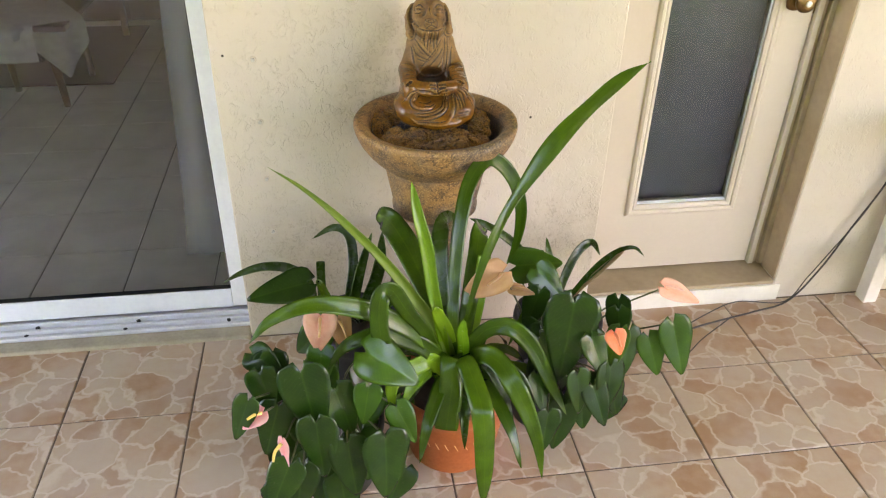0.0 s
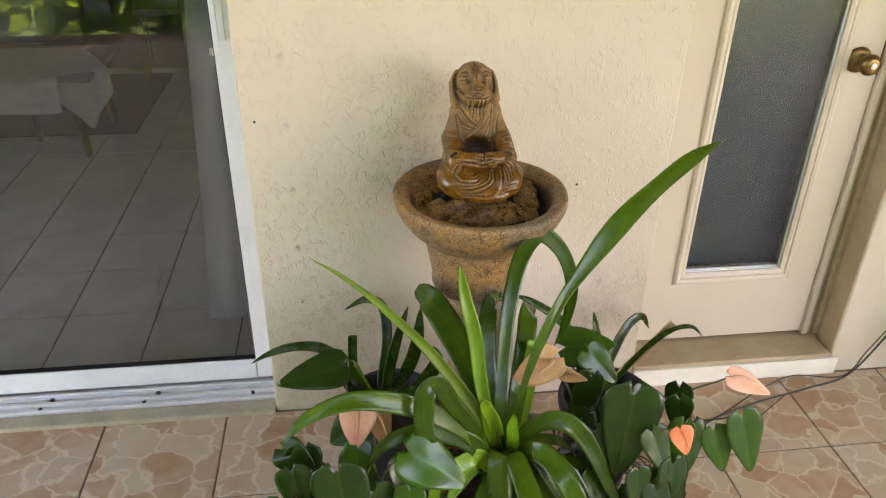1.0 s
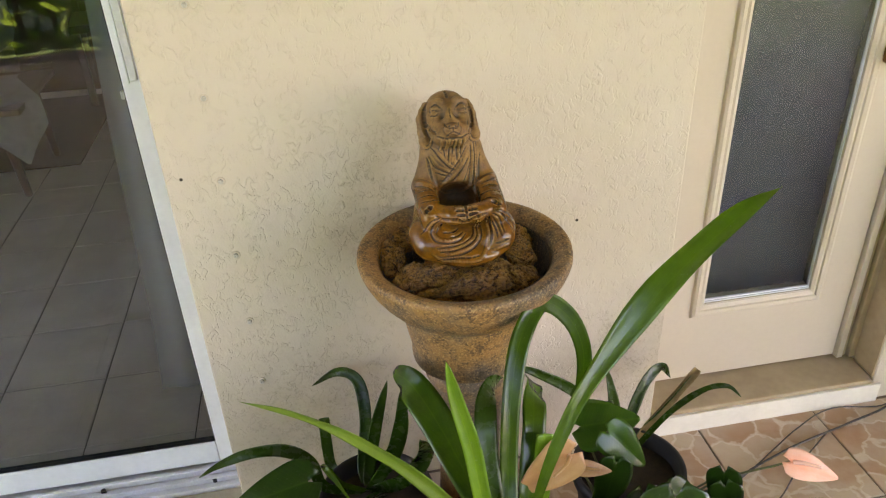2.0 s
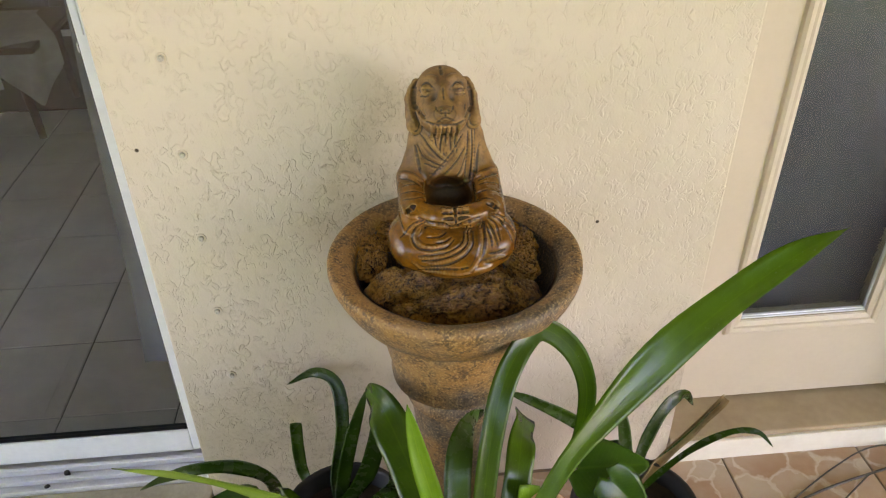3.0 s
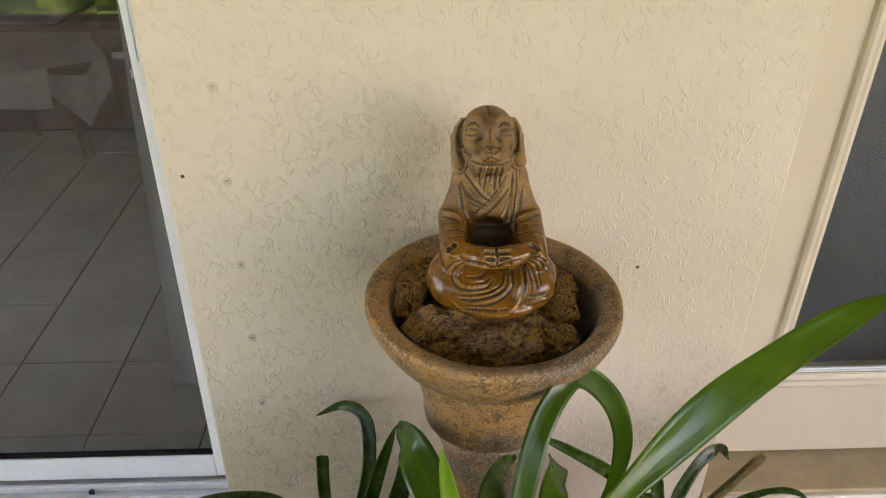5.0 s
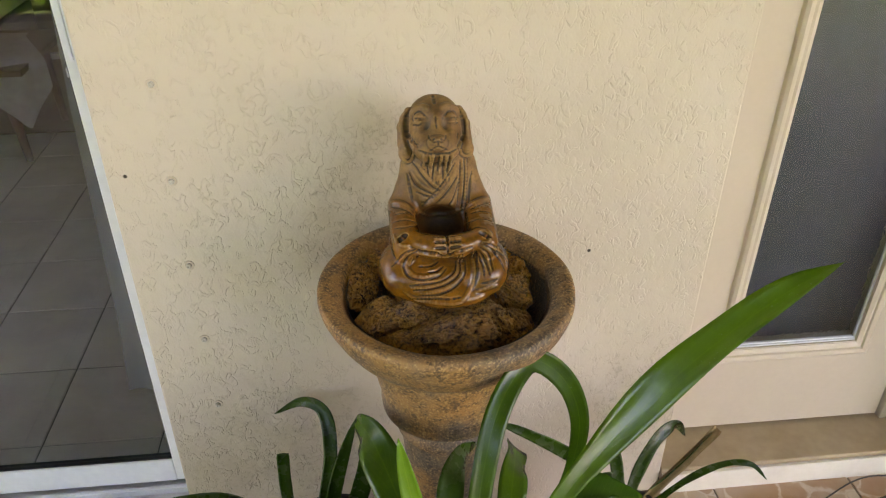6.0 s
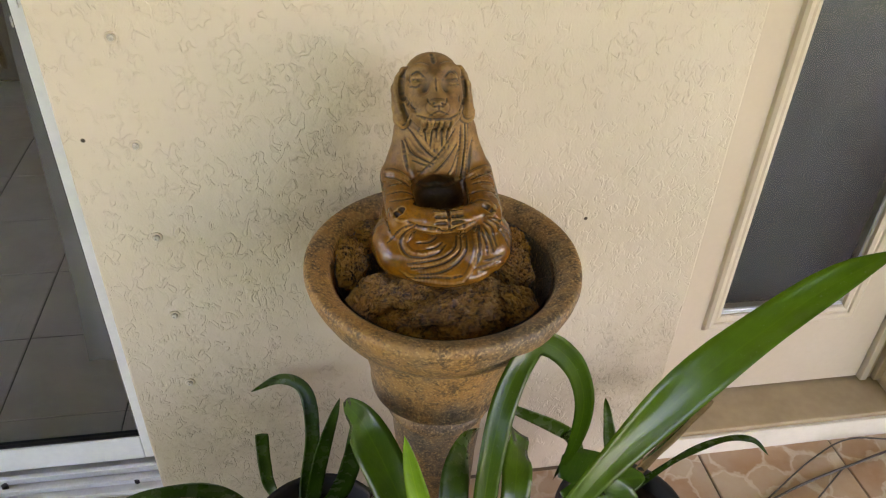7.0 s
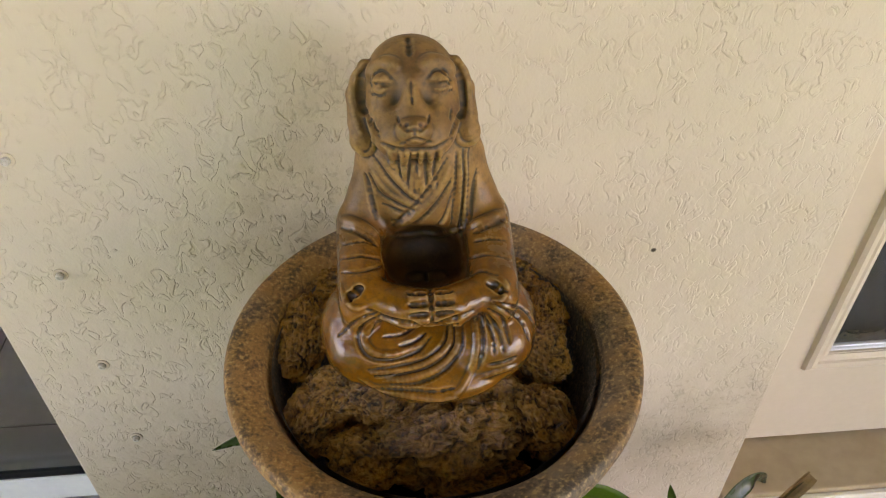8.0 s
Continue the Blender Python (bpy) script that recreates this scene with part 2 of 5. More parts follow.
def statue_material():
    m = mat("glazed_cast_stone", (0.36, 0.19, 0.06), 0.4, 0, 0.40)
    n = Net(m)
    p = n.position()
    big = n.noise(p, 14, 4, 0.6)
    fine = n.noise(p, 190, 4, 0.6)
    # the upper body is dry and dusty, the lap is wet from the fountain
    z = n.t.nodes.new("ShaderNodeSeparateXYZ")
    n.link(p, z.inputs[0])
    dry = n.ramp(n.math("ADD", n.math("MULTIPLY", n.math("SUBTRACT", z.outputs[2], 0.825), 12.0), n.math("MULTIPLY", n.math("SUBTRACT", big, 0.5), 0.6)), (0.15, 0.0), (0.55, 1.0))
    mid = n.noise(p, 52, 4, 0.6)
    tone = n.ramp(n.math("ADD", n.math("MULTIPLY", big, 0.5), n.math("MULTIPLY", mid, 0.5)), (0.38, 0.0), (0.62, 1.0))
    wash = n.mix(tone, (0.210, 0.078, 0.006), (0.075, 0.023, 0.002))
    dust = n.mix(tone, (0.265, 0.138, 0.041), (0.110, 0.050, 0.014))
    c = n.mix(dry, wash, dust)
    # curvature paints creases dark and ridges pale: antique glaze plus painted shade
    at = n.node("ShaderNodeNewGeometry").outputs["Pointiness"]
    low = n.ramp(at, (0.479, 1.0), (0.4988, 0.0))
    ridge_light = n.ramp(at, (0.507, 0.0), (0.545, 1.0))
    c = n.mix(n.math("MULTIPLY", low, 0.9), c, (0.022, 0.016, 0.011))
    c = n.mix(n.math("MULTIPLY", ridge_light, 0.5), c, (0.44, 0.28, 0.105))
    # painted shade: a dark, rougher blob in the hollow over the paws
    hollow_shade = n.math("MULTIPLY", n.blob(p, (0.408, 1.935, 0.806), 0.047), n.math("ADD", 1.0, big), True)
    c = n.mix(n.math("MULTIPLY", hollow_shade, 0.85), c, (0.020, 0.010, 0.004))
    c = n.mix(n.ramp(fine, (0.36, 0.5), (0.50, 0.0)), c, (0.08, 0.042, 0.012))
    n.colour(c)
    n.rough(n.math("ADD", n.math("ADD", n.math("MULTIPLY", dry, 0.38), n.math("MULTIPLY", hollow_shade, 0.35)), n.math("ADD", 0.10, n.math("MULTIPLY", fine, 0.16))))
    n.bump(n.math("ADD", n.math("MULTIPLY", fine, 0.35), mid), 0.6, 0.0022)
    return m


def glass_material(name, tint, rough=0.0, ripple=0.0, ripple_scale=30.0):
    m = mat(name, tint, rough)
    n = Net(m)
    n.b.inputs["Transmission Weight"].default_value = 1.0
    n.b.inputs["IOR"].default_value = 1.5
    if ripple:
        p = n.position()
        n.bump(n.noise(p, ripple_scale, 2), ripple, 0.004)
    return m


STUCCO = stucco_material()
TILE = tile_material()
GROUT = mottled("grout", (0.12, 0.085, 0.06), (0.2, 0.15, 0.11), 9, 0.9, coords="Position")
CREAM = mottled("cream_paint", (0.58, 0.485, 0.37), (0.54, 0.45, 0.34), 3.0, 0.42, 0.10, 0.0006, fine=30, coords="Position")
TANPAINT_SHADE = mottled("tan_sill_paint_and_shade", (0.33, 0.235, 0.135), (0.42, 0.315, 0.19), 6.0, 0.6, 0.2, 0.0008, coords="Position")
WHITEPAINT = mottled("white_paint", (0.74, 0.68, 0.58), (0.66, 0.60, 0.50), 7.0, 0.55, 0.15, 0.0006, coords="Position")
ALU = mottled("white_aluminium", (0.78, 0.79, 0.80), (0.70, 0.71, 0.73), 9.0, 0.35, 0.08, 0.0004, coords="Position")
TRACK = mottled("worn_aluminium", (0.72, 0.72, 0.73), (0.60, 0.60, 0.61), 18.0, 0.42, 0.2, 0.0006, metal=0.15, coords="Position")
CEMENT = mottled("painted_cement", (0.44, 0.38, 0.27), (0.33, 0.28, 0.20), 12.0, 0.8, 0.3, 0.0012, coords="Position")
BRASS = mottled("tarnished_brass", (0.24, 0.14, 0.05), (0.13, 0.075, 0.03), 60, 0.38, 0.15, 0.0004, metal=0.9)
SCREWPAINT = mottled("painted_screw", (0.58, 0.54, 0.47), (0.40, 0.36, 0.30), 160, 0.3, 0.1, 0.0003, metal=0.3)
STEEL = mottled("screw_steel", (0.55, 0.53, 0.5), (0.4, 0.38, 0.34), 200, 0.35, 0.1, 0.0003, metal=0.8)
BOWL = cast_stone("ochre_cast_stone", (0.31, 0.155, 0.046), (0.140, 0.100, 0.066), (0.034, 0.024, 0.015))
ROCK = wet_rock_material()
# wet stone, darkened further to paint the shade inside the bowl
WETSHADE = cast_stone("wet_shaded_lining", (0.060, 0.042, 0.026), (0.045, 0.036, 0.028), (0.012, 0.009, 0.006), 0.6)
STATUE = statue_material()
TERRA = mottled("terracotta", (0.46, 0.115, 0.028), (0.36, 0.085, 0.020), 14, 0.55, 0.2, 0.0008)
PALE = mottled("lime_bloom", (0.66, 0.36, 0.17), (0.58, 0.28, 0.12), 60, 0.7, 0.2, 0.0006)
BLACKPOT = mottled("black_plastic", (0.006, 0.006, 0.006), (0.010, 0.010, 0.010), 20, 0.6, 0.1, 0.0005)
SOIL = mottled("potting_soil", (0.02, 0.013, 0.008), (0.05, 0.032, 0.018), 60, 0.95, 0.8, 0.004)
STRAP = leaf_material("strap_leaf", (0.022, 0.064, 0.0036), (0.064, 0.145, 0.0065), 0.25, 0.24, 0.25)
STRAPLIGHT = leaf_material("young_strap_leaf", (0.085, 0.21, 0.010), (0.16, 0.31, 0.018), 0.27, 0.28, 0.25)
STRAPDARK = leaf_material("old_strap_leaf", (0.011, 0.034, 0.0036), (0.026, 0.068, 0.0060), 0.3, 0.2, 0.2)
STEMLEAF = leaf_material("pale_stem_leaf", (0.070, 0.145, 0.010), (0.125, 0.21, 0.020), 0.4, 0.2, 0.2)
HEART = leaf_material("anthurium_leaf", (0.0085, 0.032, 0.0050), (0.020, 0.062, 0.0072), 0.20, 0.15, 0.45)
HEARTLIGHT = leaf_material("young_anthurium_leaf", (0.020, 0.073, 0.0060), (0.043, 0.120, 0.0090), 0.24, 0.2, 0.4)
BROWN = mottled("dry_leaf", (0.20, 0.12, 0.045), (0.34, 0.23, 0.10), 40, 0.8, 0.4, 0.001)
STALK = mottled("leaf_stalk", (0.06, 0.085, 0.02), (0.10, 0.10, 0.035), 40, 0.5, 0.2, 0.0006)
PINK = petal_material("pink_spathe", (0.80, 0.27, 0.27), (0.74, 0.38, 0.34))
SALMON = petal_material("salmon_spathe", (0.80, 0.33, 0.20), (0.78, 0.42, 0.30))
ORANGE = petal_material("orange_spathe", (0.85, 0.17, 0.06), (0.75, 0.22, 0.10))
PEACH = petal_material("peach_spathe", (0.50, 0.19, 0.115), (0.56, 0.29, 0.19))
TAN = petal_material("faded_tan_spathe", (0.34, 0.155, 0.050), (0.43, 0.23, 0.09))
YELLOW = mottled("spadix_yellow", (0.75, 0.5, 0.08), (0.8, 0.6, 0.2), 200, 0.6, 0.4, 0.0006)
CABLE = mottled("black_rubber", (0.02, 0.016, 0.013), (0.045, 0.035, 0.028), 40, 0.55, 0.1, 0.0004)
CLEARGLASS = glass_material("clear_glass", (0.93, 0.95, 0.95))
CLEARGLASS.node_tree.nodes["Principled BSDF"].inputs["IOR"].default_value = 1.52
RAINGLASS = glass_material("rain_glass", (0.72, 0.76, 0.76), 0.04, 0.5, 75)
RAINGLASS.node_tree.nodes["Principled BSDF"].inputs["IOR"].default_value = 1.36
# grey that stands in for the dim interior seen in the door glass
GLASSBACK = mottled("grey_glass_backing", (0.098, 0.106, 0.104), (0.074, 0.082, 0.082), 5, 0.8, 0.2, 0.001, coords="Position")
WATER = mottled("fountain_water", (0.010, 0.008, 0.005), (0.016, 0.012, 0.007), 20, 0.14, 0.1, 0.001)
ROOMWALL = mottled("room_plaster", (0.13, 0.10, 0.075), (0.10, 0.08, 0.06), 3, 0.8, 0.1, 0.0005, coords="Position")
SLATE = mottled("grey_floor_tile", (0.72, 0.69, 0.64), (0.58, 0.56, 0.52), 7, 0.42, 0.25, 0.0008, coords="Position")
SLATEJOINT = mottled("dark_grout", (0.035, 0.034, 0.032), (0.06, 0.058, 0.055), 20, 0.8, coords="Position")
CLOTH = mottled("grey_linen", (0.34, 0.34, 0.33), (0.26, 0.26, 0.26), 30, 0.85, 0.3, 0.0008, coords="Position")
WOOD = mottled("brown_wood", (0.085, 0.030, 0.010), (0.045, 0.017, 0.006), 12, 0.4, 0.2, 0.0008)
DARKWOOD = mottled("dark_wood", (0.02, 0.016, 0.013), (0.035, 0.026, 0.02), 12, 0.45, 0.2, 0.0008)
CURTAIN = mottled("sheer_curtain", (0.50, 0.53, 0.57), (0.46, 0.49, 0.54), 3, 0.85, 0.05, 0.0005, coords="Position")
CURTAIN.node_tree.nodes["Principled BSDF"].inputs["Alpha"].default_value = 0.46
CEILING = mottled("tan_ceiling", (0.42, 0.37, 0.30), (0.36, 0.31, 0.25), 2, 0.85, 0.2, 0.001, coords="Position")
GRASS = mottled("lawn", (0.05, 0.10, 0.02), (0.09, 0.15, 0.035), 1.2, 0.9, 0.5, 0.01, coords="Position")
SHRUB = leaf_material("shrub_leaf", (0.10, 0.22, 0.02), (0.24, 0.38, 0.04), 0.5, 0.45, 0.1)
BARK = mottled("shrub_stem", (0.10, 0.07, 0.045), (0.16, 0.12, 0.08), 12, 0.9, 0.5, 0.004)


# ---- building blocks ----
def link(name, bm, material, smooth=False):
    me = bpy.data.meshes.new(name)
    bm.normal_update()
    bm.to_mesh(me)
    bm.free()
    me.materials.append(material)
    if smooth:
        me.polygons.foreach_set("use_smooth", [True] * len(me.polygons))
    return new(name, me)


def part(name, bm, material, parent, label="", smooth=False):
    ob = link(name, bm, material, smooth)
    ob.parent = parent
    ob.matrix_parent_inverse = parent.matrix_world.inverted() if parent.type != "EMPTY" else Matrix.Translation(-parent.location)
    if label:
        ob["label"] = label
    return ob


def thing(name, at, label, category, group="", kind=""):
    e = new(name)
    e.location = at
    e.empty_display_size = 0.05
    return tagged(e, label, category, group, kind)


def box(bm, x0, x1, y0, y1, z0, z1, bevel=0.0, m=None):
    vs = bmesh.ops.create_cube(bm, size=1.0)["verts"]
    t = Matrix.Translation(((x0 + x1) / 2, (y0 + y1) / 2, (z0 + z1) / 2)) @ Matrix.Diagonal((x1 - x0, y1 - y0, z1 - z0, 1))
    bmesh.ops.transform(bm, matrix=(m @ t) if m else t, verts=vs)
    if bevel:
        es = list({e for v in vs for e in v.link_edges})
        bmesh.ops.bevel(bm, geom=es, offset=bevel, segments=2, affect="EDGES", profile=0.5)


def one_box(*a, **k):
    bm = bmesh.new()
    box(bm, *a, **k)
    return bm


def lathe(profile, n=64, at=(0, 0, 0), wobble=0.0, axis="z", caps=True):
    """A turned form from (radius, height) pairs."""
    bm = bmesh.new()
    rings = []
    for r, h in profile:
        ring = []
        for i in range(n):
            a = 2 * math.pi * i / n
            rr = r * (1 + wobble * (noise.noise((math.cos(a) * 2, math.sin(a) * 2, h * 14)) )) if r > 0 else 0
            v = (rr * math.cos(a), rr * math.sin(a), h)
            if axis == "y":
                v = (v[0], -v[2], v[1])
            ring.append(bm.verts.new((at[0] + v[0], at[1] + v[1], at[2] + v[2])))
        rings.append(ring)
    for a, b in zip(rings, rings[1:]):
        for i in range(n):
            j = (i + 1) % n
            bm.faces.new((a[i], a[j], b[j], b[i]))
    for ring, flip in ((rings[0], True), (rings[-1], False)):
        if caps and profile[0 if flip else -1][0] > 1e-5:
            bm.faces.new(ring[::-1] if flip else ring)
    bmesh.ops.remove_doubles(bm, verts=bm.verts, dist=1e-6)
    bmesh.ops.recalc_face_normals(bm, faces=bm.faces)
    return bm


def spline(points, n):
    """Points along a smooth curve through the given ones."""
    p = [Vector(q) for q in points]
    p = [p[0] * 2 - p[1]] + p + [p[-1] * 2 - p[-2]]
    out = []
    segs = len(p) - 3
    for k in range(n):
        u = k / (n - 1) * segs
        i = min(int(u), segs - 1)
        t = u - i
        a, b, c, d = p[i:i + 4]
        out.append(0.5 * ((2 * b) + (c - a) * t + (2 * a - 5 * b + 4 * c - d) * t * t + (3 * b - a - 3 * c + d) * t ** 3))
    return out


def tube(points, r0, r1=None, n=24, sides=8):
    r1 = r0 if r1 is None else r1
    path = spline(points, n)
    bm = bmesh.new()
    rings = []
    for k, q in enumerate(path):
        d = (path[min(k + 1, n - 1)] - path[max(k - 1, 0)]).normalized()
        s = d.cross(Vector((0, 0, 1)))
        s = s.normalized() if s.length > 1e-3 else Vector((1, 0, 0))
        w = s.cross(d)
        r = r0 + (r1 - r0) * k / (n - 1)
        rings.append([bm.verts.new(q + r * (math.cos(2 * math.pi * i / sides) * s + math.sin(2 * math.pi * i / sides) * w)) for i in range(sides)])
    for a, b in zip(rings, rings[1:]):
        for i in range(sides):
            bm.faces.new((a[i], a[(i + 1) % sides], b[(i + 1) % sides], b[i]))
    bm.faces.new(rings[0][::-1])
    bm.faces.new(rings[-1])
    return bm


def blade(points, width, tip=1.6, facing=(0.0, -1.0, 0.45), trough=0.16, n=34, m=7, blunt=False, base=0.55, twist=0.0, thick=0.0011, late=False):
    """A strap leaf along a curve: it swells, tapers to its tip and is channelled along the middle."""
    path = spline(points, n)
    bm = bmesh.new()
    uvl = bm.loops.layers.uv.new()
    up = Vector(facing).normalized()
    top, low = [], []
    for k, q in enumerate(path):
        u = k / (n - 1)
        d = (path[min(k + 1, n - 1)] - path[max(k - 1, 0)]).normalized()
        s = d.cross(up)
        s = s.normalized() if s.length > 0.05 else Vector((1, 0, 0))
        if k and s.dot(last) < 0:
            s = -s
        last = s
        nrm = s.cross(d).normalized()
        if nrm.dot(up) < 0 and k == 0:
            nrm = -nrm
        if k and nrm.dot(lastn) < 0:
            nrm = -nrm
        lastn = nrm
        a = twist * u
        s, nn = s * math.cos(a) + nrm * math.sin(a), nrm * math.cos(a) - s * math.sin(a)
        w = width * (base + (1 - base) * math.sin(min(1, u * 1.7) * math.pi / 2))
        if late:
            k2 = min(1.0, max(0.0, (u - 0.25) / 0.45))
            w = width * (base + (1 - base) * k2 * k2 * (3 - 2 * k2))
        w *= (1 - u ** (2.2 * tip)) ** 0.8 if not blunt else (1.0 if u < 0.985 else 0.92)
        w = max(w, width * 0.02)
        wav = 0.05 * width * math.sin(u * 23 + width * 900)
        ra, rb = [], []
        for i in range(m):
            v = i / (m - 1) * 2 - 1
            off = trough * w * 0.5 * v * v + wav * v
            pt = q + s * (v * w / 2) + nn * off
            ra.append(bm.verts.new(pt + nn * thick / 2))
            rb.append(bm.verts.new(pt - nn * thick / 2 * (1 - abs(v) * 0.8)))
        top.append(ra)
        low.append(rb)

    def quad(vs, uvs):
        f = bm.faces.new(vs)
        for lp, c in zip(f.loops, uvs):
            lp[uvl].uv = c

    for k in range(n - 1):
        for i in range(m - 1):
            c = [((i + a) / (m - 1), (k + b) / (n - 1)) for a, b in ((0, 0), (1, 0), (1, 1), (0, 1))]
            quad((top[k][i], top[k][i + 1], top[k + 1][i + 1], top[k + 1][i]), c)
            quad((low[k][i], low[k + 1][i], low[k + 1][i + 1], low[k][i + 1]), [c[0], c[3], c[2], c[1]])
        for i in (0, m - 1):
            c = [(i / (m - 1), k / (n - 1))] * 4
            vs = (top[k][i], top[k + 1][i], low[k + 1][i], low[k][i])
            quad(vs if i == 0 else vs[::-1], c)
    for k in (0, n - 1):
        vs = top[k] + low[k][::-1]
        f = bm.faces.new(vs if k else vs[::-1])
        for lp in f.loops:
            lp[uvl].uv = (0.2, k / (n - 1))
    return bm


def heart(at, tip, normal, width, fold=0.16, droop=0.12, lobe=0.15, wave=0.03, seed=0.0):
    """A heart-shaped leaf or spathe from the stalk's end to the tip; normal is the side that it shows."""
    a, t = Vector(at), Vector(tip)
    d = t - a
    length = d.length
    d.normalize()
    nr = Vector(normal).normalized()
    s = d.cross(nr).normalized()
    nr = s.cross(d).normalized()
    bm = bmesh.new()
    uvl = bm.loops.layers.uv.new()
    nu, nv = 17, 6
    for side in (-1, 1):
        rows = []
        for i in range(nu):
            u = -lobe + (1 + lobe) * (i / (nu - 1)) ** 0.92
            g = (u + lobe) / (1 + lobe)
            outer = math.sin(math.pi * min(1.0, g ** 0.52 * 0.99)) ** 0.72 * (1 - 0.12 * g)
            outer = max(outer, 0.0)
            inner = 0.0 if u >= 0 else 0.20 * (-u / lobe) ** 0.8
            if u < 0:
                outer = max(outer, inner + 0.02)
            row = []
            for j in range(nv):
                v = inner + (outer - inner) * j / (nv - 1)
                x = side * v * width / 2
                bend = -droop * length * max(0, u) ** 2
                lift = fold * abs(x) - 1.3 * fold * x * x / width
                rip = wave * width * v * math.sin(u * 9 + seed + side)
                row.append((bm.verts.new(a + d * (u * length) + s * x + nr * (bend + lift + rip)), (0.5 + 0.5 * side * v, g)))
            rows.append(row)
        for p, q in zip(rows, rows[1:]):
            for j in range(nv - 1):
                c = [p[j], p[j + 1], q[j + 1], q[j]]
                if side < 0:
                    c = c[::-1]
                try:
                    f = bm.faces.new([k[0] for k in c])
                except ValueError:
                    continue
                for lp, k in zip(f.loops, c):
                    lp[uvl].uv = k[1]
    bmesh.ops.remove_doubles(bm, verts=bm.verts, dist=2e-4)
    bmesh.ops.solidify(bm, geom=bm.faces[:], thickness=0.0009)
    return bm


# ---- ground and patio ----
bm = bmesh.new()
bmesh.ops.create_grid(bm, x_segments=2, y_segments=2, size=300)
bmesh.ops.translate(bm, vec=(0, 0, -0.14), verts=bm.verts)
tagged(link("ground", bm, GRASS), "green lawn round the patio", "ground", kind="structure")
patio = tagged(link("floor", one_box(-4.2, 4.6, -1.9, 2.25, -0.16, -0.004), GROUT), "patio floor of tan stone-look tiles", "floor", kind="structure")

# ---- house walls ----
WALL_Y, BACK_Y = 2.098, 2.30
bm = bmesh.new()
box(bm, -0.092, 0.915, WALL_Y, BACK_Y, -0.1, 2.7, 0.004)
wall = tagged(link("wall_north", bm, STUCCO), "cream textured stucco house wall with mildew stains and painted shadow", "wall", kind="structure")
for nm, a in (("wall_north_right", (1.526, 4.6, WALL_Y, BACK_Y, -0.1, 2.7)), ("wall_north_left", (-4.2, -2.35, WALL_Y, BACK_Y, -0.1, 2.7)),
              ("wall_over_sliding_door", (-2.35, -0.092, WALL_Y, BACK_Y, 2.1, 2.7)), ("wall_over_door", (0.915, 1.526, WALL_Y, BACK_Y, 2.12, 2.7)),
              # unseen east wall, added to shade the patio's right side
              ("wall_east", (4.3, 4.5, 0.6, WALL_Y - 0.002, -0.1, 2.7))):
    tagged(link(nm, one_box(*a, bevel=0.004), STUCCO), "cream textured stucco wall", "wall", kind="structure")
# unseen roof, sized to block the sun; its tan cuts the bounce light
tagged(link("ceiling", one_box(-4.6, 7.4, -2.0, BACK_Y, 2.7, 2.85), CEILING), "unseen tan patio ceiling, added to keep the sun off", "ceiling", kind="structure")

# ---- side door ----
DY = 2.194
door = thing("door_1", (1.2, DY, 0.08), "closed cream panel door with a tall rain-glass pane", "door", kind="structure")
bm = bmesh.new()
GX0, GX1, GZ0, GZ1 = 1.062, 1.355, 0.309, 1.92
for a in ((0.85, GX0, DY, DY + 0.04, 0.082, 2.1), (GX1, 1.469, DY, DY + 0.04, 0.082, 2.1), (GX0, GX1, DY, DY + 0.04, 0.082, GZ0), (GX0, GX1, DY, DY + 0.04, GZ1, 2.1)):
    box(bm, *a)
bmesh.ops.remove_doubles(bm, verts=bm.verts, dist=1e-5)
part("door_leaf", bm, CREAM, door)


def bead(x0, x1, z0, z1, w, y0, y1):
    """A mitred frame strip round a rectangle with a rounded section."""
    bm = bmesh.new()
    prof = ((0, y1), (0.1, y0 + 0.003), (0.3, y0), (0.55, y0 + 0.002), (0.62, y0 + 0.006), (0.78, y0 + 0.005), (1.0, y1 - 0.002), (1.0, y1 + 0.006))
    rings = []
    for f, y in prof:
        o = w * f
        rings.append([bm.verts.new(v) for v in ((x0 + o, y, z0 + o), (x1 - o, y, z0 + o), (x1 - o, y, z1 - o), (x0 + o, y, z1 - o))])
    for a, b in zip(rings, rings[1:]):
        for i in range(4):
            bm.faces.new((a[i], a[(i + 1) % 4], b[(i + 1) % 4], b[i]))
    bmesh.ops.recalc_face_normals(bm, faces=bm.faces)
    return bm


part("glazing_bead", bead(GX0 - 0.030, GX1 + 0.030, GZ0 - 0.036, GZ1 + 0.036, 0.034, DY - 0.010, DY), CREAM, door)
part("glass_gasket", bead(GX0 - 0.002, GX1 + 0.002, GZ0 - 0.002, GZ1 + 0.002, 0.007, DY + 0.004, DY + 0.012), ALU, door, "grey glazing strip")
part("pane", one_box(GX0 - 0.006, GX1 + 0.006, DY + 0.014, DY + 0.020, GZ0 - 0.006, GZ1 + 0.006), RAINGLASS, door, "rain-textured dark glass")
knob = part("door_knob", lathe([(0.0, 0), (0.031, 0.0), (0.033, 0.004), (0.030, 0.008), (0.022, 0.011), (0.012, 0.014), (0.011, 0.028), (0.016, 0.033), (0.024, 0.041), (0.0265, 0.051), (0.023, 0.060), (0.014, 0.065), (0.009, 0.0645), (0.0, 0.0645)], 40, (1.408, DY, 0.912), axis="y"), BRASS, door, "tarnished brass door knob", smooth=True)
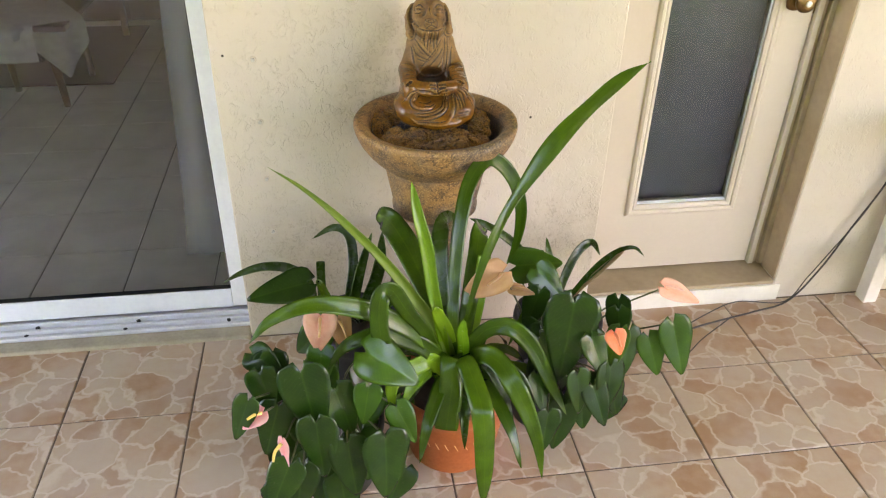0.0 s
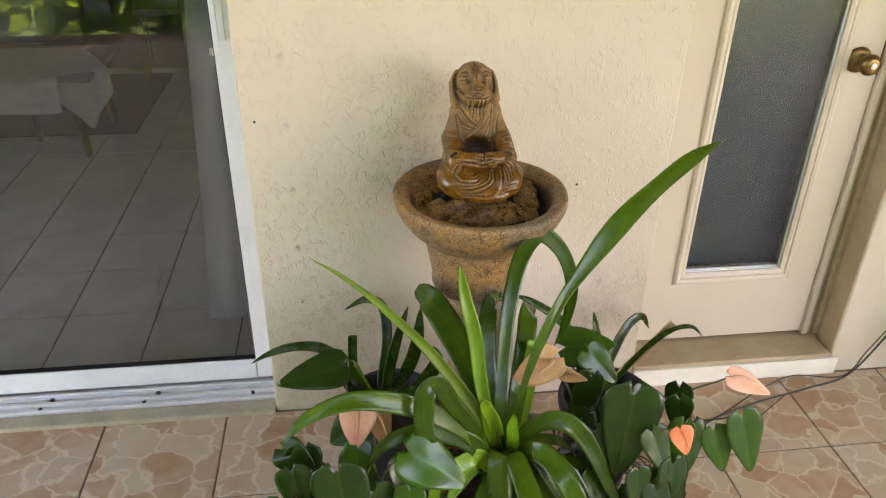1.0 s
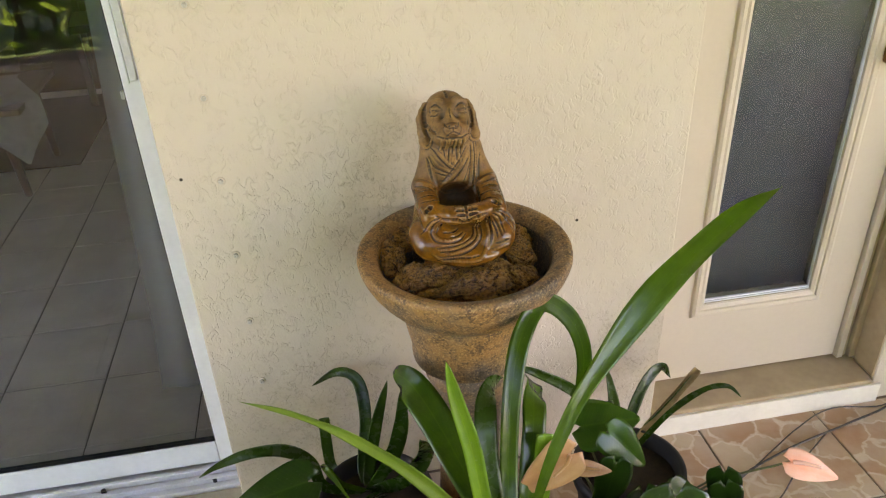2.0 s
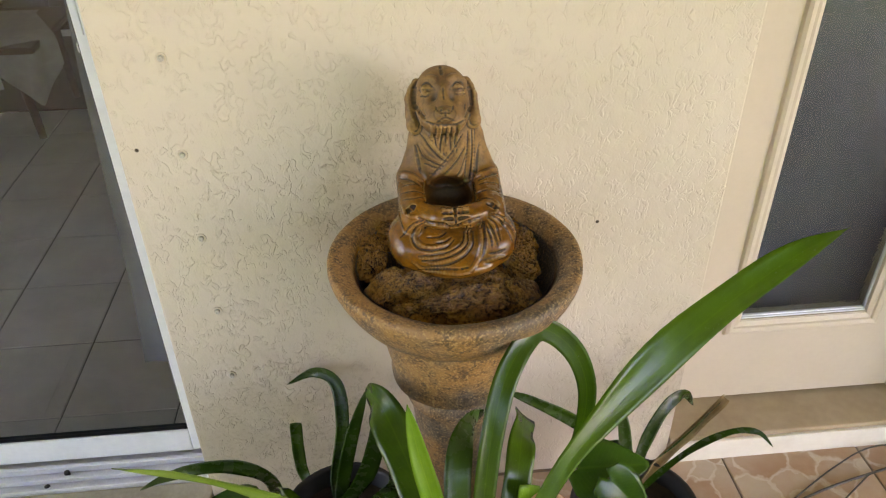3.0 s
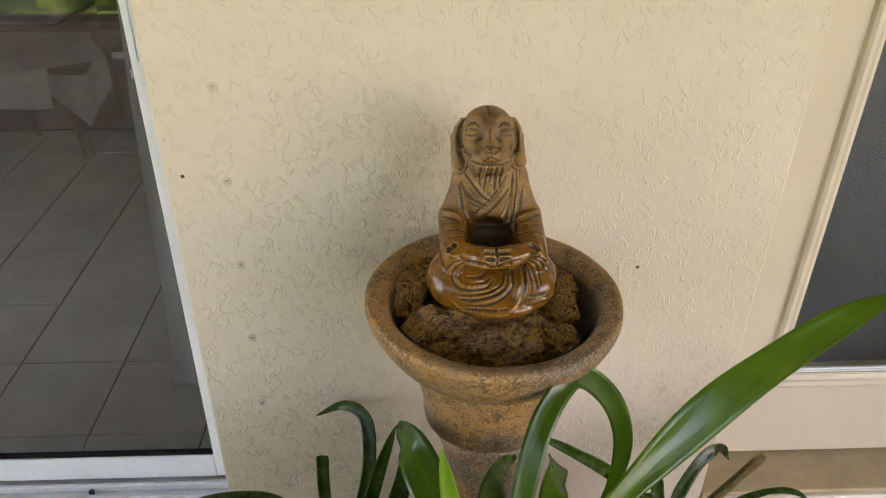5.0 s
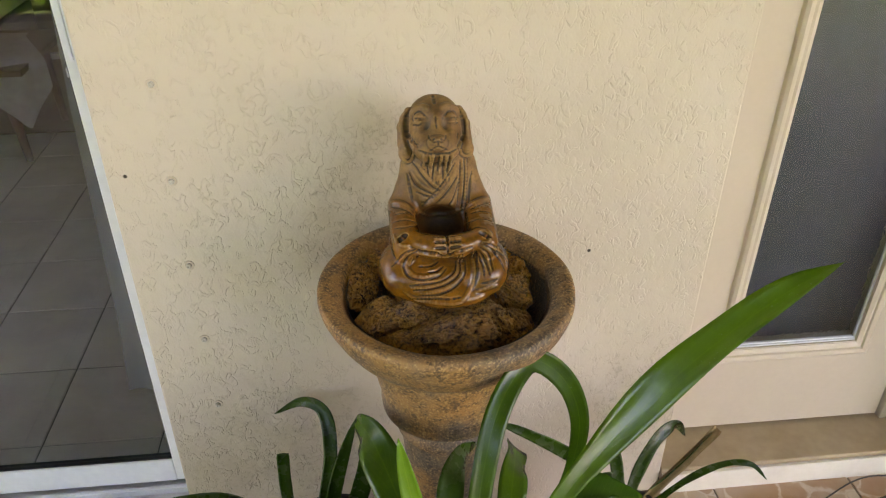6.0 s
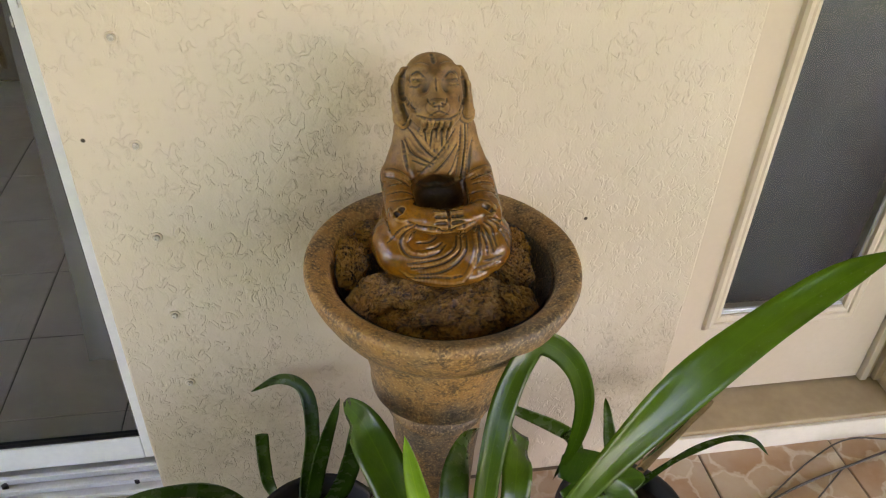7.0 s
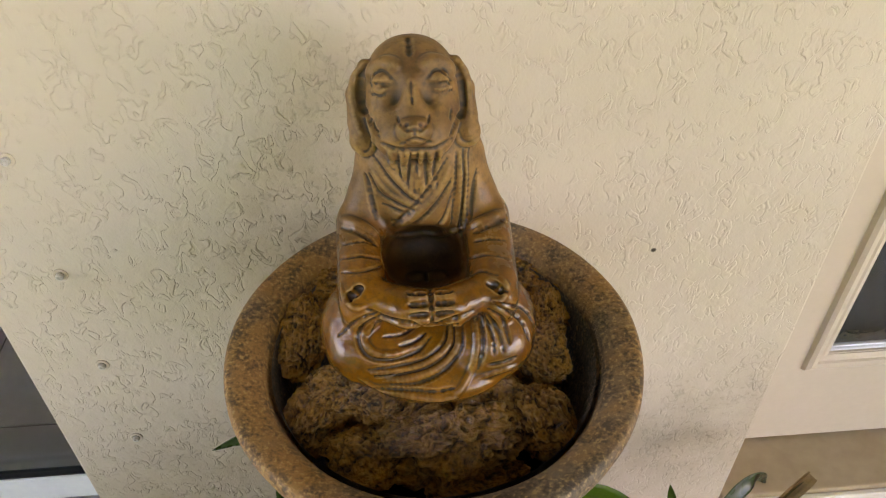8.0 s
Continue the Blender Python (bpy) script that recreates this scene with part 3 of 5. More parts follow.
part("keyhole", lathe([(0.0, 0.0), (0.008, 0.0), (0.008, 0.003), (0.005, 0.004), (0.0, 0.0035)], 20, (1.408, DY - 0.0640, 0.912), axis="y"), STEEL, knob)
part("latch_plate", one_box(1.468, 1.471, DY - 0.002, DY + 0.03, 0.87, 0.96, bevel=0.0008), BRASS, door)
jamb = thing("door_frame", (1.5, 2.14, 0.07), "cream door frame with a stepped stop", "door frame", kind="structure")
part("frame_stop", one_box(1.4735, 1.4905, DY - 0.012, DY + 0.05, 0.075, 2.12, bevel=0.002), CREAM, jamb)
# strips take the sill's tan, which paints the jamb's shade into them
part("frame_strip", one_box(1.4925, 1.505, DY - 0.004, DY + 0.05, 0.075, 2.12, bevel=0.002), TANPAINT_SHADE, jamb, "frame strip toned tan like the shaded jamb")
part("frame_side", one_box(1.507, 1.5255, DY - 0.016, DY + 0.05, 0.075, 2.12, bevel=0.003), TANPAINT_SHADE, jamb, "frame strip toned tan like the shaded jamb")
part("frame_head", one_box(0.916, 1.525, DY - 0.012, DY + 0.05, 2.102, 2.119, bevel=0.002), CREAM, jamb)
# shade of the left-facing reveal, painted in with the sill's tan
part("reveal", one_box(1.5215, 1.5258, WALL_Y + 0.003, DY - 0.018, 0.07, 2.118), TANPAINT_SHADE, jamb, "reveal toned tan to carry its shade")
sill = thing("door_sill", (1.2, 2.14, 0.0), "tan painted door sill with a white front edge", "sill", kind="structure")
bm = bmesh.new()
box(bm, 0.9155, 1.5205, 2.093, DY + 0.05, 0.03, 0.066, 0.003)
for v in bm.verts:
    if v.co.y > 2.15 and v.co.z > 0.05:
        v.co.z += 0.010
part("sill_board", bm, TANPAINT_SHADE, sill)
part("sill_riser", one_box(0.917, 1.54, 2.083, 2.0925, -0.003, 0.056, bevel=0.002), WHITEPAINT, sill, "white painted riser")

# ---- sliding door ----
slide = thing("sliding_door", (-1.2, 2.165, 0.03), "closed white aluminium sliding glass door", "sliding door", kind="structure")
SY0, SY1 = 2.212, 2.240
part("bottom_rail", one_box(-1.9, -0.150, SY0, SY1, 0.024, 0.088, bevel=0.002), ALU, slide)
part("stile", one_box(-0.148, -0.0945, SY0 - 0.002, SY1 + 0.002, 0.028, 2.09, bevel=0.002), ALU, slide)
part("top_rail", one_box(-1.9, -0.150, SY0, SY1, 2.03, 2.09, bevel=0.002), ALU, slide)
part("far_stile", one_box(-1.96, -1.902, SY0, SY1, 0.028, 2.09, bevel=0.002), ALU, slide)
part("pane", one_box(-1.905, -0.146, 2.223, 2.229, 0.084, 2.035), CLEARGLASS, slide, "clear reflecting glass")
part("gasket", one_box(-1.9, -0.150, SY0 + 0.004, SY1 - 0.004, 0.0885, 0.091), BLACKPOT, slide)
part("side_gasket", one_box(-0.1505, -0.1485, SY0 + 0.004, SY1 - 0.004, 0.0915, 2.03), BLACKPOT, slide)
part("latch", one_box(-0.164, -0.150, SY1 + 0.004, SY1 + 0.014, 0.940, 0.956, bevel=0.002), ALU, slide, "small white latch")
part("pull_handle", one_box(-0.132, -0.118, SY0 - 0.010, SY0 - 0.0022, 0.985, 1.14, bevel=0.002), TRACK, slide)
part("pull_edge", one_box(-0.1375, -0.1335, SY0 - 0.008, SY0 - 0.0022, 0.980, 1.145, bevel=0.001), ALU, slide)
track = thing("door_track", (-1.2, 2.13, 0.03), "worn grey aluminium door track", "door track", kind="structure")
bm = bmesh.new()
box(bm, -2.35, -0.094, 2.134, 2.252, 0.004, 0.010)
part("track_base", bm, TRACK, track)
for y, h in ((2.135, 0.020), (2.160, 0.023), (2.188, 0.027)):
    part("track_rib", one_box(-2.35, -0.096, y, y + 0.009, 0.0105, h, bevel=0.001), TRACK, track)
for x, y in ((-0.125, 2.198), (-0.16, 2.163), (-0.42, 2.181), (-0.45, 2.145), (-0.70, 2.181), (-0.72, 2.145)):
    part("track_screw", lathe([(0, 0), (0.006, 0), (0.006, 0.010), (0.0, 0.012)], 14, (x, y, 0.0105)), BLACKPOT, track)
tagged(link("threshold", one_box(-2.35, -0.093, 2.082, 2.132, -0.003, 0.012, bevel=0.004), CEMENT), "beige painted cement threshold strip", "threshold", kind="structure")
part("threshold_bed", one_box(-2.35, -0.0925, 2.134, 2.256, -0.12, 0.0035), CEMENT, track)


# ---- fountain ----
FX, FY = 0.414, 1.898
fountain = thing("wall_fountain", (FX, FY, 0), "ochre cast-stone pedestal fountain bowl against the wall", "fountain")
part("pedestal", lathe([(0.0, 0), (0.105, 0), (0.11, 0.02), (0.10, 0.05), (0.082, 0.07), (0.066, 0.12), (0.060, 0.25), (0.064, 0.36), (0.072, 0.455), (0.080, 0.470), (0.078, 0.482), (0.069, 0.490), (0.072, 0.502), (0.0, 0.502)], 64, (FX, FY, 0), 0.01), BOWL, fountain, smooth=True)
bowl_profile = [(0.0, 0.503), (0.076, 0.503), (0.090, 0.508), (0.0995, 0.517), (0.1005, 0.527), (0.0985, 0.536), (0.1000, 0.546), (0.1060, 0.575), (0.1120, 0.605), (0.1165, 0.630), (0.1185, 0.637), (0.1250, 0.641),
                (0.135, 0.648), (0.147, 0.659), (0.158, 0.672), (0.168, 0.687), (0.176, 0.703), (0.181, 0.716), (0.1835, 0.727), (0.1828, 0.735), (0.179, 0.7390), (0.172, 0.7385), (0.160, 0.7345), (0.152, 0.7285), (0.1475, 0.718),
                (0.143, 0.70), (0.136, 0.668), (0.122, 0.638), (0.09, 0.622), (0.0, 0.620)]
part("bowl", lathe([(r * 1.015, h) for r, h in bowl_profile], 112, (FX, FY, 0), 0.012), BOWL, fountain, smooth=True)
part("bowl_lining", lathe([(0.1465, 0.722), (0.1425, 0.70), (0.134, 0.668), (0.119, 0.640), (0.088, 0.626), (0.0, 0.624)], 96, (FX, FY, 0), 0.012, caps=False), WETSHADE, fountain, "wet inside of the bowl, painted dark for its shade", smooth=True)
part("water", lathe([(0.0, 0.640), (0.117, 0.640), (0.1175, 0.642), (0.0, 0.6425)], 64, (FX, FY, 0)), WATER, fountain, "dark still water")


def stone(at, r, squash, seed, turn):
    """A blunt, chipped stone: a ball cut by a few planes and roughened."""
    bm = bmesh.new()
    bmesh.ops.create_icosphere(bm, subdivisions=6, radius=1.0)
    pick = random.Random(seed)
    cuts = [(Vector((pick.uniform(-1, 1), pick.uniform(-1, 1), pick.uniform(-0.6, 1))).normalized(), pick.uniform(0.70, 0.9)) for _ in range(9)]
    cuts.append((Vector((0.1, -0.3, 0.95)).normalized(), 0.62))
    off = Vector((seed * 7.3, seed * 3.1, seed * 5.7))
    for v in bm.verts:
        c = v.co.copy()
        for d, lim in cuts:
            over = c.dot(d) - lim
            if over > 0:
                c -= d * over * 0.85
        k = 1 + 0.10 * noise.noise(c * 2.1 + off) + 0.07 * noise.noise(c * 5.5 + off) + 0.04 * noise.noise(c * 11 + off) + 0.015 * noise.noise(c * 22 + off)
        k -= 0.40 * max(0.0, noise.noise(c * 3.2 + off) - 0.15) + 0.24 * max(0.0, noise.noise(c * 7 - off) - 0.12) + 0.07 * max(0.0, noise.noise(c * 15 + off) - 0.05)
        v.co = Vector((c.x * r[0], c.y * r[1], c.z * r[2])) * k
    bmesh.ops.transform(bm, matrix=pose(*at, squash, 0, turn), verts=bm.verts)
    return bm


mound = thing("rock_mound", (FX, FY, 0.65), "wet brown cast rocks heaped in the fountain bowl", "rocks")
for at, r, sq, sd, tn in (((0.412, 1.910, 0.662), (0.110, 0.106, 0.048), 0, 12, 0), ((0.417, 1.820, 0.699), (0.068, 0.042, 0.027), 24, 1, 2), ((0.325, 1.867, 0.710), (0.031, 0.026, 0.020), 20, 4, -24),
                          ((0.301, 1.853, 0.692), (0.028, 0.042, 0.025), 16, 3, -32), ((0.291, 1.945, 0.704), (0.026, 0.050, 0.027), 4, 5, -6), ((0.362, 1.858, 0.712), (0.031, 0.025, 0.020), 22, 10, 8),
                          ((0.348, 1.815, 0.690), (0.040, 0.029, 0.022), 22, 14, -18), ((0.515, 1.900, 0.708), (0.028, 0.034, 0.021), 10, 8, 12), ((0.503, 1.836, 0.690), (0.034, 0.042, 0.026), 20, 7, 34),
                          ((0.530, 1.955, 0.702), (0.022, 0.036, 0.025), 0, 9, -8), ((0.464, 1.853, 0.706), (0.030, 0.029, 0.019), 22, 11, 12), ((0.320, 2.005, 0.706), (0.040, 0.030, 0.026), 0, 6, 30),
                          ((0.415, 2.010, 0.704), (0.090, 0.030, 0.030), 0, 13, 0), ((0.500, 2.002, 0.704), (0.036, 0.030, 0.026), 0, 16, -24), ((0.446, 1.795, 0.668), (0.050, 0.026, 0.020), 22, 15, 10)):
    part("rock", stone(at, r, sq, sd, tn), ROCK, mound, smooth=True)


# ---- statue ----
class Clay:
    """A solid on a grid of distances: forms are melted on, pressed in and at last skinned as one mesh."""

    def __init__(self, lo, hi, h):
        self.lo, self.h = np.array(lo), h
        n = np.ceil((np.array(hi) - self.lo) / h).astype(int) + 1
        self.ax = [self.lo[i] + h * np.arange(n[i]) for i in range(3)]
        self.f = np.full(n, 0.05, dtype=np.float32)

    def window(self, lo, hi, pad):
        s = []
        for i in range(3):
            a = max(0, int((lo[i] - pad - self.lo[i]) / self.h))
            b = min(len(self.ax[i]), int((hi[i] + pad - self.lo[i]) / self.h) + 2)
            if b <= a:
                return None
            s.append(slice(a, b))
        x, y, z = (self.ax[i][s[i]].astype(np.float32) for i in range(3))
        return tuple(s), x[:, None, None], y[None, :, None], z[None, None, :]

    def blend(self, s, d, k, cut):
        g = self.f[s]
        if cut:
            d = -d
            hh = np.maximum(k - np.abs(g - d), 0) / k
            self.f[s] = np.maximum(g, d) + hh * hh * k / 4
        else:
            hh = np.maximum(k - np.abs(g - d), 0) / k
            self.f[s] = np.minimum(g, d) - hh * hh * k / 4

    def egg(self, c, r, k=0.008, cut=False, tilt=0.0):
        m = max(r)
        w = self.window([q - m for q in c], [q + m for q in c], k + 0.012)
        if w is None:
            return
        s, x, y, z = w
        dx, dy, dz = x - c[0], y - c[1], z - c[2]
        if tilt:
            ca, sa = math.cos(tilt), math.sin(tilt)
            dy, dz = dy * ca + dz * sa, dz * ca - dy * sa
        q = np.sqrt((dx / r[0]) ** 2 + (dy / r[1]) ** 2 + (dz / r[2]) ** 2)
        self.blend(s, (q - 1) * min(r), k, cut)

    def rod(self, a, b, ra, rb=None, k=0.006, cut=False):
        rb = ra if rb is None else rb
        a, b = np.array(a, dtype=float), np.array(b, dtype=float)
        m = max(ra, rb)
        w = self.window(np.minimum(a, b) - m, np.maximum(a, b) + m, k + 0.01)
        if w is None:
            return
        s, x, y, z = w
        ab = b - a
        t = np.clip(((x - a[0]) * ab[0] + (y - a[1]) * ab[1] + (z - a[2]) * ab[2]) / (ab @ ab + 1e-12), 0, 1)
        d = np.sqrt((x - a[0] - t * ab[0]) ** 2 + (y - a[1] - t * ab[1]) ** 2 + (z - a[2] - t * ab[2]) ** 2)
        self.blend(s, d - (ra + (rb - ra) * t), k, cut)

    def slant(self, u, v, out=0.0):
        """The first place on the solid, looking in slantwise from above and in front, at x = u and height v across that slant (mm)."""
        up, into = np.array((0, 0.635, 0.7725)), np.array((0, 0.7725, -0.635))
        s = np.arange(-0.22, 0.22, self.h * 0.4)
        p = np.array((u * 0.001, 0, 0)) + up * v * 0.001 + into * s[:, None]
        i = np.round((p - self.lo) / self.h).astype(int)
        ok = np.all((i >= 0) & (i < np.array(self.f.shape)), 1)
        f = np.full(len(s), 0.05)
        f[ok] = self.f[i[ok, 0], i[ok, 1], i[ok, 2]]
        hit = np.nonzero(f < 0)[0]
        return p[hit[0] if len(hit) else int(np.argmin(f))] - into * out

    def stroke(self, r, pts, cut, k):
        """A groove or ridge r mm in radius, thinner at its ends, through the given slant places."""
        n = 5 * len(pts)
        path = [self.slant(v.x, v.z, (0.0003 if cut else -0.0006) * r) for v in spline([(u, 0, v) for u, v in pts], n)]
        for i in range(n - 1):
            w = min(1.0, 0.45 + 0.9 * min(i + 0.5, n - 1.5 - i) / (n * 0.3))
            self.rod(path[i], path[i + 1], r * 0.001 * w, None, k, cut)

    def groove(self, r, *pts):
        self.stroke(r, pts, True, 0.0016)

    def ridge(self, r, *pts):
        self.stroke(r, pts, False, 0.0022)

    def bump(self, r, at):
        self.egg(self.slant(*at, -0.0028), (r * 0.00135, r * 0.001, r * 0.001), 0.003)

    def dent(self, r, at):
        self.egg(self.slant(*at), (r * 0.0012, r * 0.001, r * 0.001), 0.0015, True)

    def skin(self):
        f = self.f
        ins = f < 0
        nx, ny, nz = f.shape
        cs = [(0, 0, 0), (1, 0, 0), (0, 1, 0), (1, 1, 0), (0, 0, 1), (1, 0, 1), (0, 1, 1), (1, 1, 1)]
        cnt = sum(ins[a:nx - 1 + a, b:ny - 1 + b, c:nz - 1 + c].astype(np.int8) for a, b, c in cs)
        act = np.argwhere((cnt > 0) & (cnt < 8))
        val = np.stack([f[act[:, 0] + a, act[:, 1] + b, act[:, 2] + c] for a, b, c in cs], 1)
        pos, num = np.zeros((len(act), 3)), np.zeros(len(act))
        cn = np.array(cs, dtype=float)
        for a, b in ((0, 1), (2, 3), (4, 5), (6, 7), (0, 2), (1, 3), (4, 6), (5, 7), (0, 4), (1, 5), (2, 6), (3, 7)):
            va, vb = val[:, a], val[:, b]
            x = (va < 0) != (vb < 0)
            t = np.where(x, va / np.where(x, va - vb, 1), 0)
            pos += np.where(x[:, None], cn[a] + (cn[b] - cn[a]) * t[:, None], 0)
            num += x
        pos = self.lo + self.h * (act + pos / num[:, None])
        idx = np.full((nx, ny, nz), -1, dtype=np.int64)
        idx[tuple(act.T)] = np.arange(len(act))
        faces = []
        for ax in range(3):
            u, v = (ax + 1) % 3, (ax + 2) % 3
            sl0, sl1 = [slice(1, -1)] * 3, [slice(1, -1)] * 3
            sl0[ax], sl1[ax] = slice(0, -1), slice(1, None)
            a, b = ins[tuple(sl0)], ins[tuple(sl1)]
            e = np.argwhere(a != b)
            flip = a[tuple(e.T)]
            o = np.ones(3, dtype=int)
            o[ax] = 0
            e = e + o
            du, dv = np.zeros(3, dtype=int), np.zeros(3, dtype=int)
            du[u], dv[v] = 1, 1
            q = np.stack([idx[tuple((e - du - dv).T)], idx[tuple((e - dv).T)], idx[tuple(e.T)], idx[tuple((e - du).T)]], 1)
            q[~flip] = q[~flip][:, ::-1]
            faces.append(q)
        return pos, np.concatenate(faces)


def dog_forms(c):
    """The big forms of the sitting dog: lap, trunk, sleeves, paws and head."""
    c.egg((0, -0.004, 0.020), (0.084, 0.080, 0.034), 0.01)
    c.egg((0, 0.030, 0.050), (0.072, 0.055, 0.045), 0.015)
    c.egg((0.004, -0.064, 0.010), (0.060, 0.034, 0.018), 0.008)
    for s in (-1, 1):
        c.egg((s * 0.052, -0.030, 0.030), (0.040, 0.050, 0.036), 0.008)
        c.egg((s * 0.046, -0.056, 0.026), (0.038, 0.026, 0.026), 0.006)
    # trunk, shoulders and sleeves
    c.rod((0, 0.048, 0.06), (0, 0.054, 0.150), 0.047, 0.040, 0.012)
    for s in (-1, 1):
        c.egg((s * 0.029, 0.054, 0.146), (0.023, 0.032, 0.028), 0.014)
        c.rod((s * 0.034, 0.052, 0.142), (s * 0.050, 0.034, 0.098), 0.018, 0.0205, 0.010)
        c.rod((s * 0.054, 0.030, 0.092), (s * 0.053, -0.040, 0.078), 0.0205, 0.020, 0.006)
        c.egg((s * 0.056, -0.014, 0.062), (0.018, 0.044, 0.024), 0.008)
        c.egg((s * 0.054, -0.052, 0.074), (0.016, 0.014, 0.018), 0.006)
    # paws laid together
    for s in (-1, 1):
        c.rod((s * 0.048, -0.044, 0.080), (s * 0.018, -0.060, 0.080), 0.0150, 0.0160, 0.004)
        c.rod((s * 0.018, -0.060, 0.080), (s * 0.003, -0.060, 0.079), 0.0160, 0.0145, 0.004)
    # neck and head
    c.rod((-0.003, 0.054, 0.150), (-0.005, 0.052, 0.190), 0.033, 0.030, 0.010)
    for s in (-1, 1):
        c.egg((-0.005 + s * 0.0085, 0.057, 0.2075), (0.0285, 0.040, 0.0372), 0.012)
    c.egg((-0.005, 0.033, 0.194), (0.0350, 0.030, 0.0245), 0.010)
    for s in (-1, 1):
        c.egg((-0.0055 + s * 0.0115, 0.018, 0.1905), (0.0190, 0.022, 0.0195), 0.009)
    c.rod((-0.0055, 0.028, 0.222), (-0.006, 0.012, 0.209), 0.010, 0.0085, 0.008)
    c.egg((-0.006, 0.0010, 0.2030), (0.0138, 0.0105, 0.0105), 0.0018)
    # hanging ears
    c.rod((-0.040, 0.058, 0.226), (-0.0480, 0.055, 0.204), 0.0060, 0.0082, 0.003)
    c.rod((-0.0480, 0.055, 0.204), (-0.0480, 0.046, 0.184), 0.0082, 0.0092, 0.004)
    c.egg((-0.0465, 0.039, 0.1725), (0.0100, 0.0090, 0.0125), 0.005)
    c.rod((0.029, 0.058, 0.226), (0.0365, 0.055, 0.206), 0.0060, 0.0075, 0.003)
    c.rod((0.0365, 0.055, 0.206), (0.0385, 0.046, 0.186), 0.0075, 0.0085, 0.004)
    c.egg((0.0385, 0.038, 0.1760), (0.0100, 0.0090, 0.0115), 0.005)


def dog_statue(at):
    c = Clay((-0.112, -0.125, -0.010), (0.112, 0.125, 0.264), 0.0009)
    dog_forms(c)
    # ears, brows, lids, muzzle, ruff, folds of the robe, cuffs, paws and lap
    c.groove(4, (-38.4, 212.3), (-44, 201.2), (-43.8, 185), (-39.6, 168.6), (-33.1, 155.2))
    c.groove(3.6, (27.1, 212.2), (33.2, 198.1), (34.5, 184.8), (30.9, 169.9), (22, 153.7))
    c.ridge(1.6, (-51.5, 152.2), (-46.2, 147.2), (-38.8, 149.3), (-36.1, 156.8))
    c.ridge(1.6, (28.7, 158), (31, 152), (39.3, 150.6), (45.8, 154.2))
    c.ridge(1.5, (-42.1, 210.7), (-49.8, 204.5), (-52.3, 189.6), (-49.1, 170.1), (-45.2, 159.1))
    c.ridge(1.5, (32, 212.5), (38.5, 202.6), (39.4, 187.9), (40.3, 170.7))
    c.stroke(1.5, ((-36.5, 203), (-31, 207.5), (-24, 208.5), (-17, 205.5)), False, 0.007)
    c.stroke(1.5, ((4, 205.5), (11, 208.5), (19, 207.5), (25, 202.5)), False, 0.007)
    c.bump(6.6, (-27, 196.5))
    c.bump(6.6, (13.7, 195.2))
    c.ridge(1.6, (-34.4, 191.1), (-27, 188.9), (-19.8, 190.4))
    c.ridge(1.6, (5.1, 187.9), (14.1, 187), (23.1, 189.9))
    c.groove(0.72, (-36.3, 196.4), (-32.6, 201.4), (-27, 203.1), (-21.5, 198), (-18, 193.5))
    c.groove(1.05, (-36.1, 194.4), (-27.8, 192.8), (-18.5, 192.8))
    c.groove(0.5, (-36.2, 188.3), (-28.8, 185.1), (-20.8, 188.4))
    c.groove(0.72, (3.4, 190.8), (8.2, 197.8), (14.1, 201.7), (19.6, 198.1), (24.4, 195.1))
    c.groove(1.05, (3.6, 191.6), (12.3, 190.6), (24.3, 193.2))
    c.groove(0.5, (4, 186), (15.1, 184.8), (26, 189))
    c.groove(0.6, (-6.2, 193), (-6.6, 185.2), (-6.1, 176.5))
    c.egg(c.slant(-19, 188, 0.001), (0.0045, 0.004, 0.009), 0.008, True)
    c.egg(c.slant(6, 187, 0.001), (0.0045, 0.004, 0.009), 0.008, True)
    c.stroke(0.3, ((-6.4, 230), (-6.2, 222), (-6.2, 214)), True, 0.004)
    c.groove(0.79, (-17.5, 168.4), (-15.9, 161.1), (-10.9, 156.5), (-5.7, 157.2), (-0.9, 156.5), (4.6, 161.8), (5.9, 167.9))
    c.dent(1.6, (-11.8, 160.8))
    c.dent(1.6, (-0.8, 160.2))
    c.groove(0.72, (-5.7, 157.2), (-5.8, 151.3))
    c.groove(0.8, (-17.5, 147.6), (-11.5, 149.2), (-5.8, 150.6), (0.4, 149.4), (7.2, 148.4))
    c.ridge(1.2, (-13.5, 143.6), (-5.8, 143.0), (2.5, 143.8))
    c.groove(0.72, (-35.8, 169.3), (-34.9, 163.9), (-31.3, 158.4))
    c.groove(1.01, (24, 173.6), (22.3, 165.6))
    c.groove(2.0, (-31.3, 150.4), (-20.1, 144.6), (-4.8, 143.5), (10, 143.9), (22.7, 151.5))
    c.ridge(1.7, (-24.4, 144.1), (-22.4, 135.5))
    c.ridge(1.7, (-16.5, 142.2), (-14.5, 129.6))
    c.ridge(1.7, (-11.1, 143.5), (-14.8, 126.8))
    c.ridge(1.7, (-6.6, 135.7), (-9.5, 115.9))
    c.ridge(1.7, (-0.5, 142.7), (-2.4, 130.9), (0, 113.1))
    c.ridge(1.7, (4.5, 142.6), (7.4, 133.7))
    c.ridge(1.7, (4.7, 131.5), (9, 113.7))
    c.ridge(1.7, (13.9, 143.8), (10.9, 127.6))
    c.ridge(1.7, (-3.1, 130.9), (-5, 117.9))
    c.groove(0.79, (-19, 143.1), (-17.3, 126.3))
    c.groove(0.79, (-9.3, 142.1), (-12, 120.7))
    c.groove(0.79, (-4, 140.8), (-5.2, 123.3))
    c.groove(0.79, (2.1, 140.6), (2.9, 117.8))
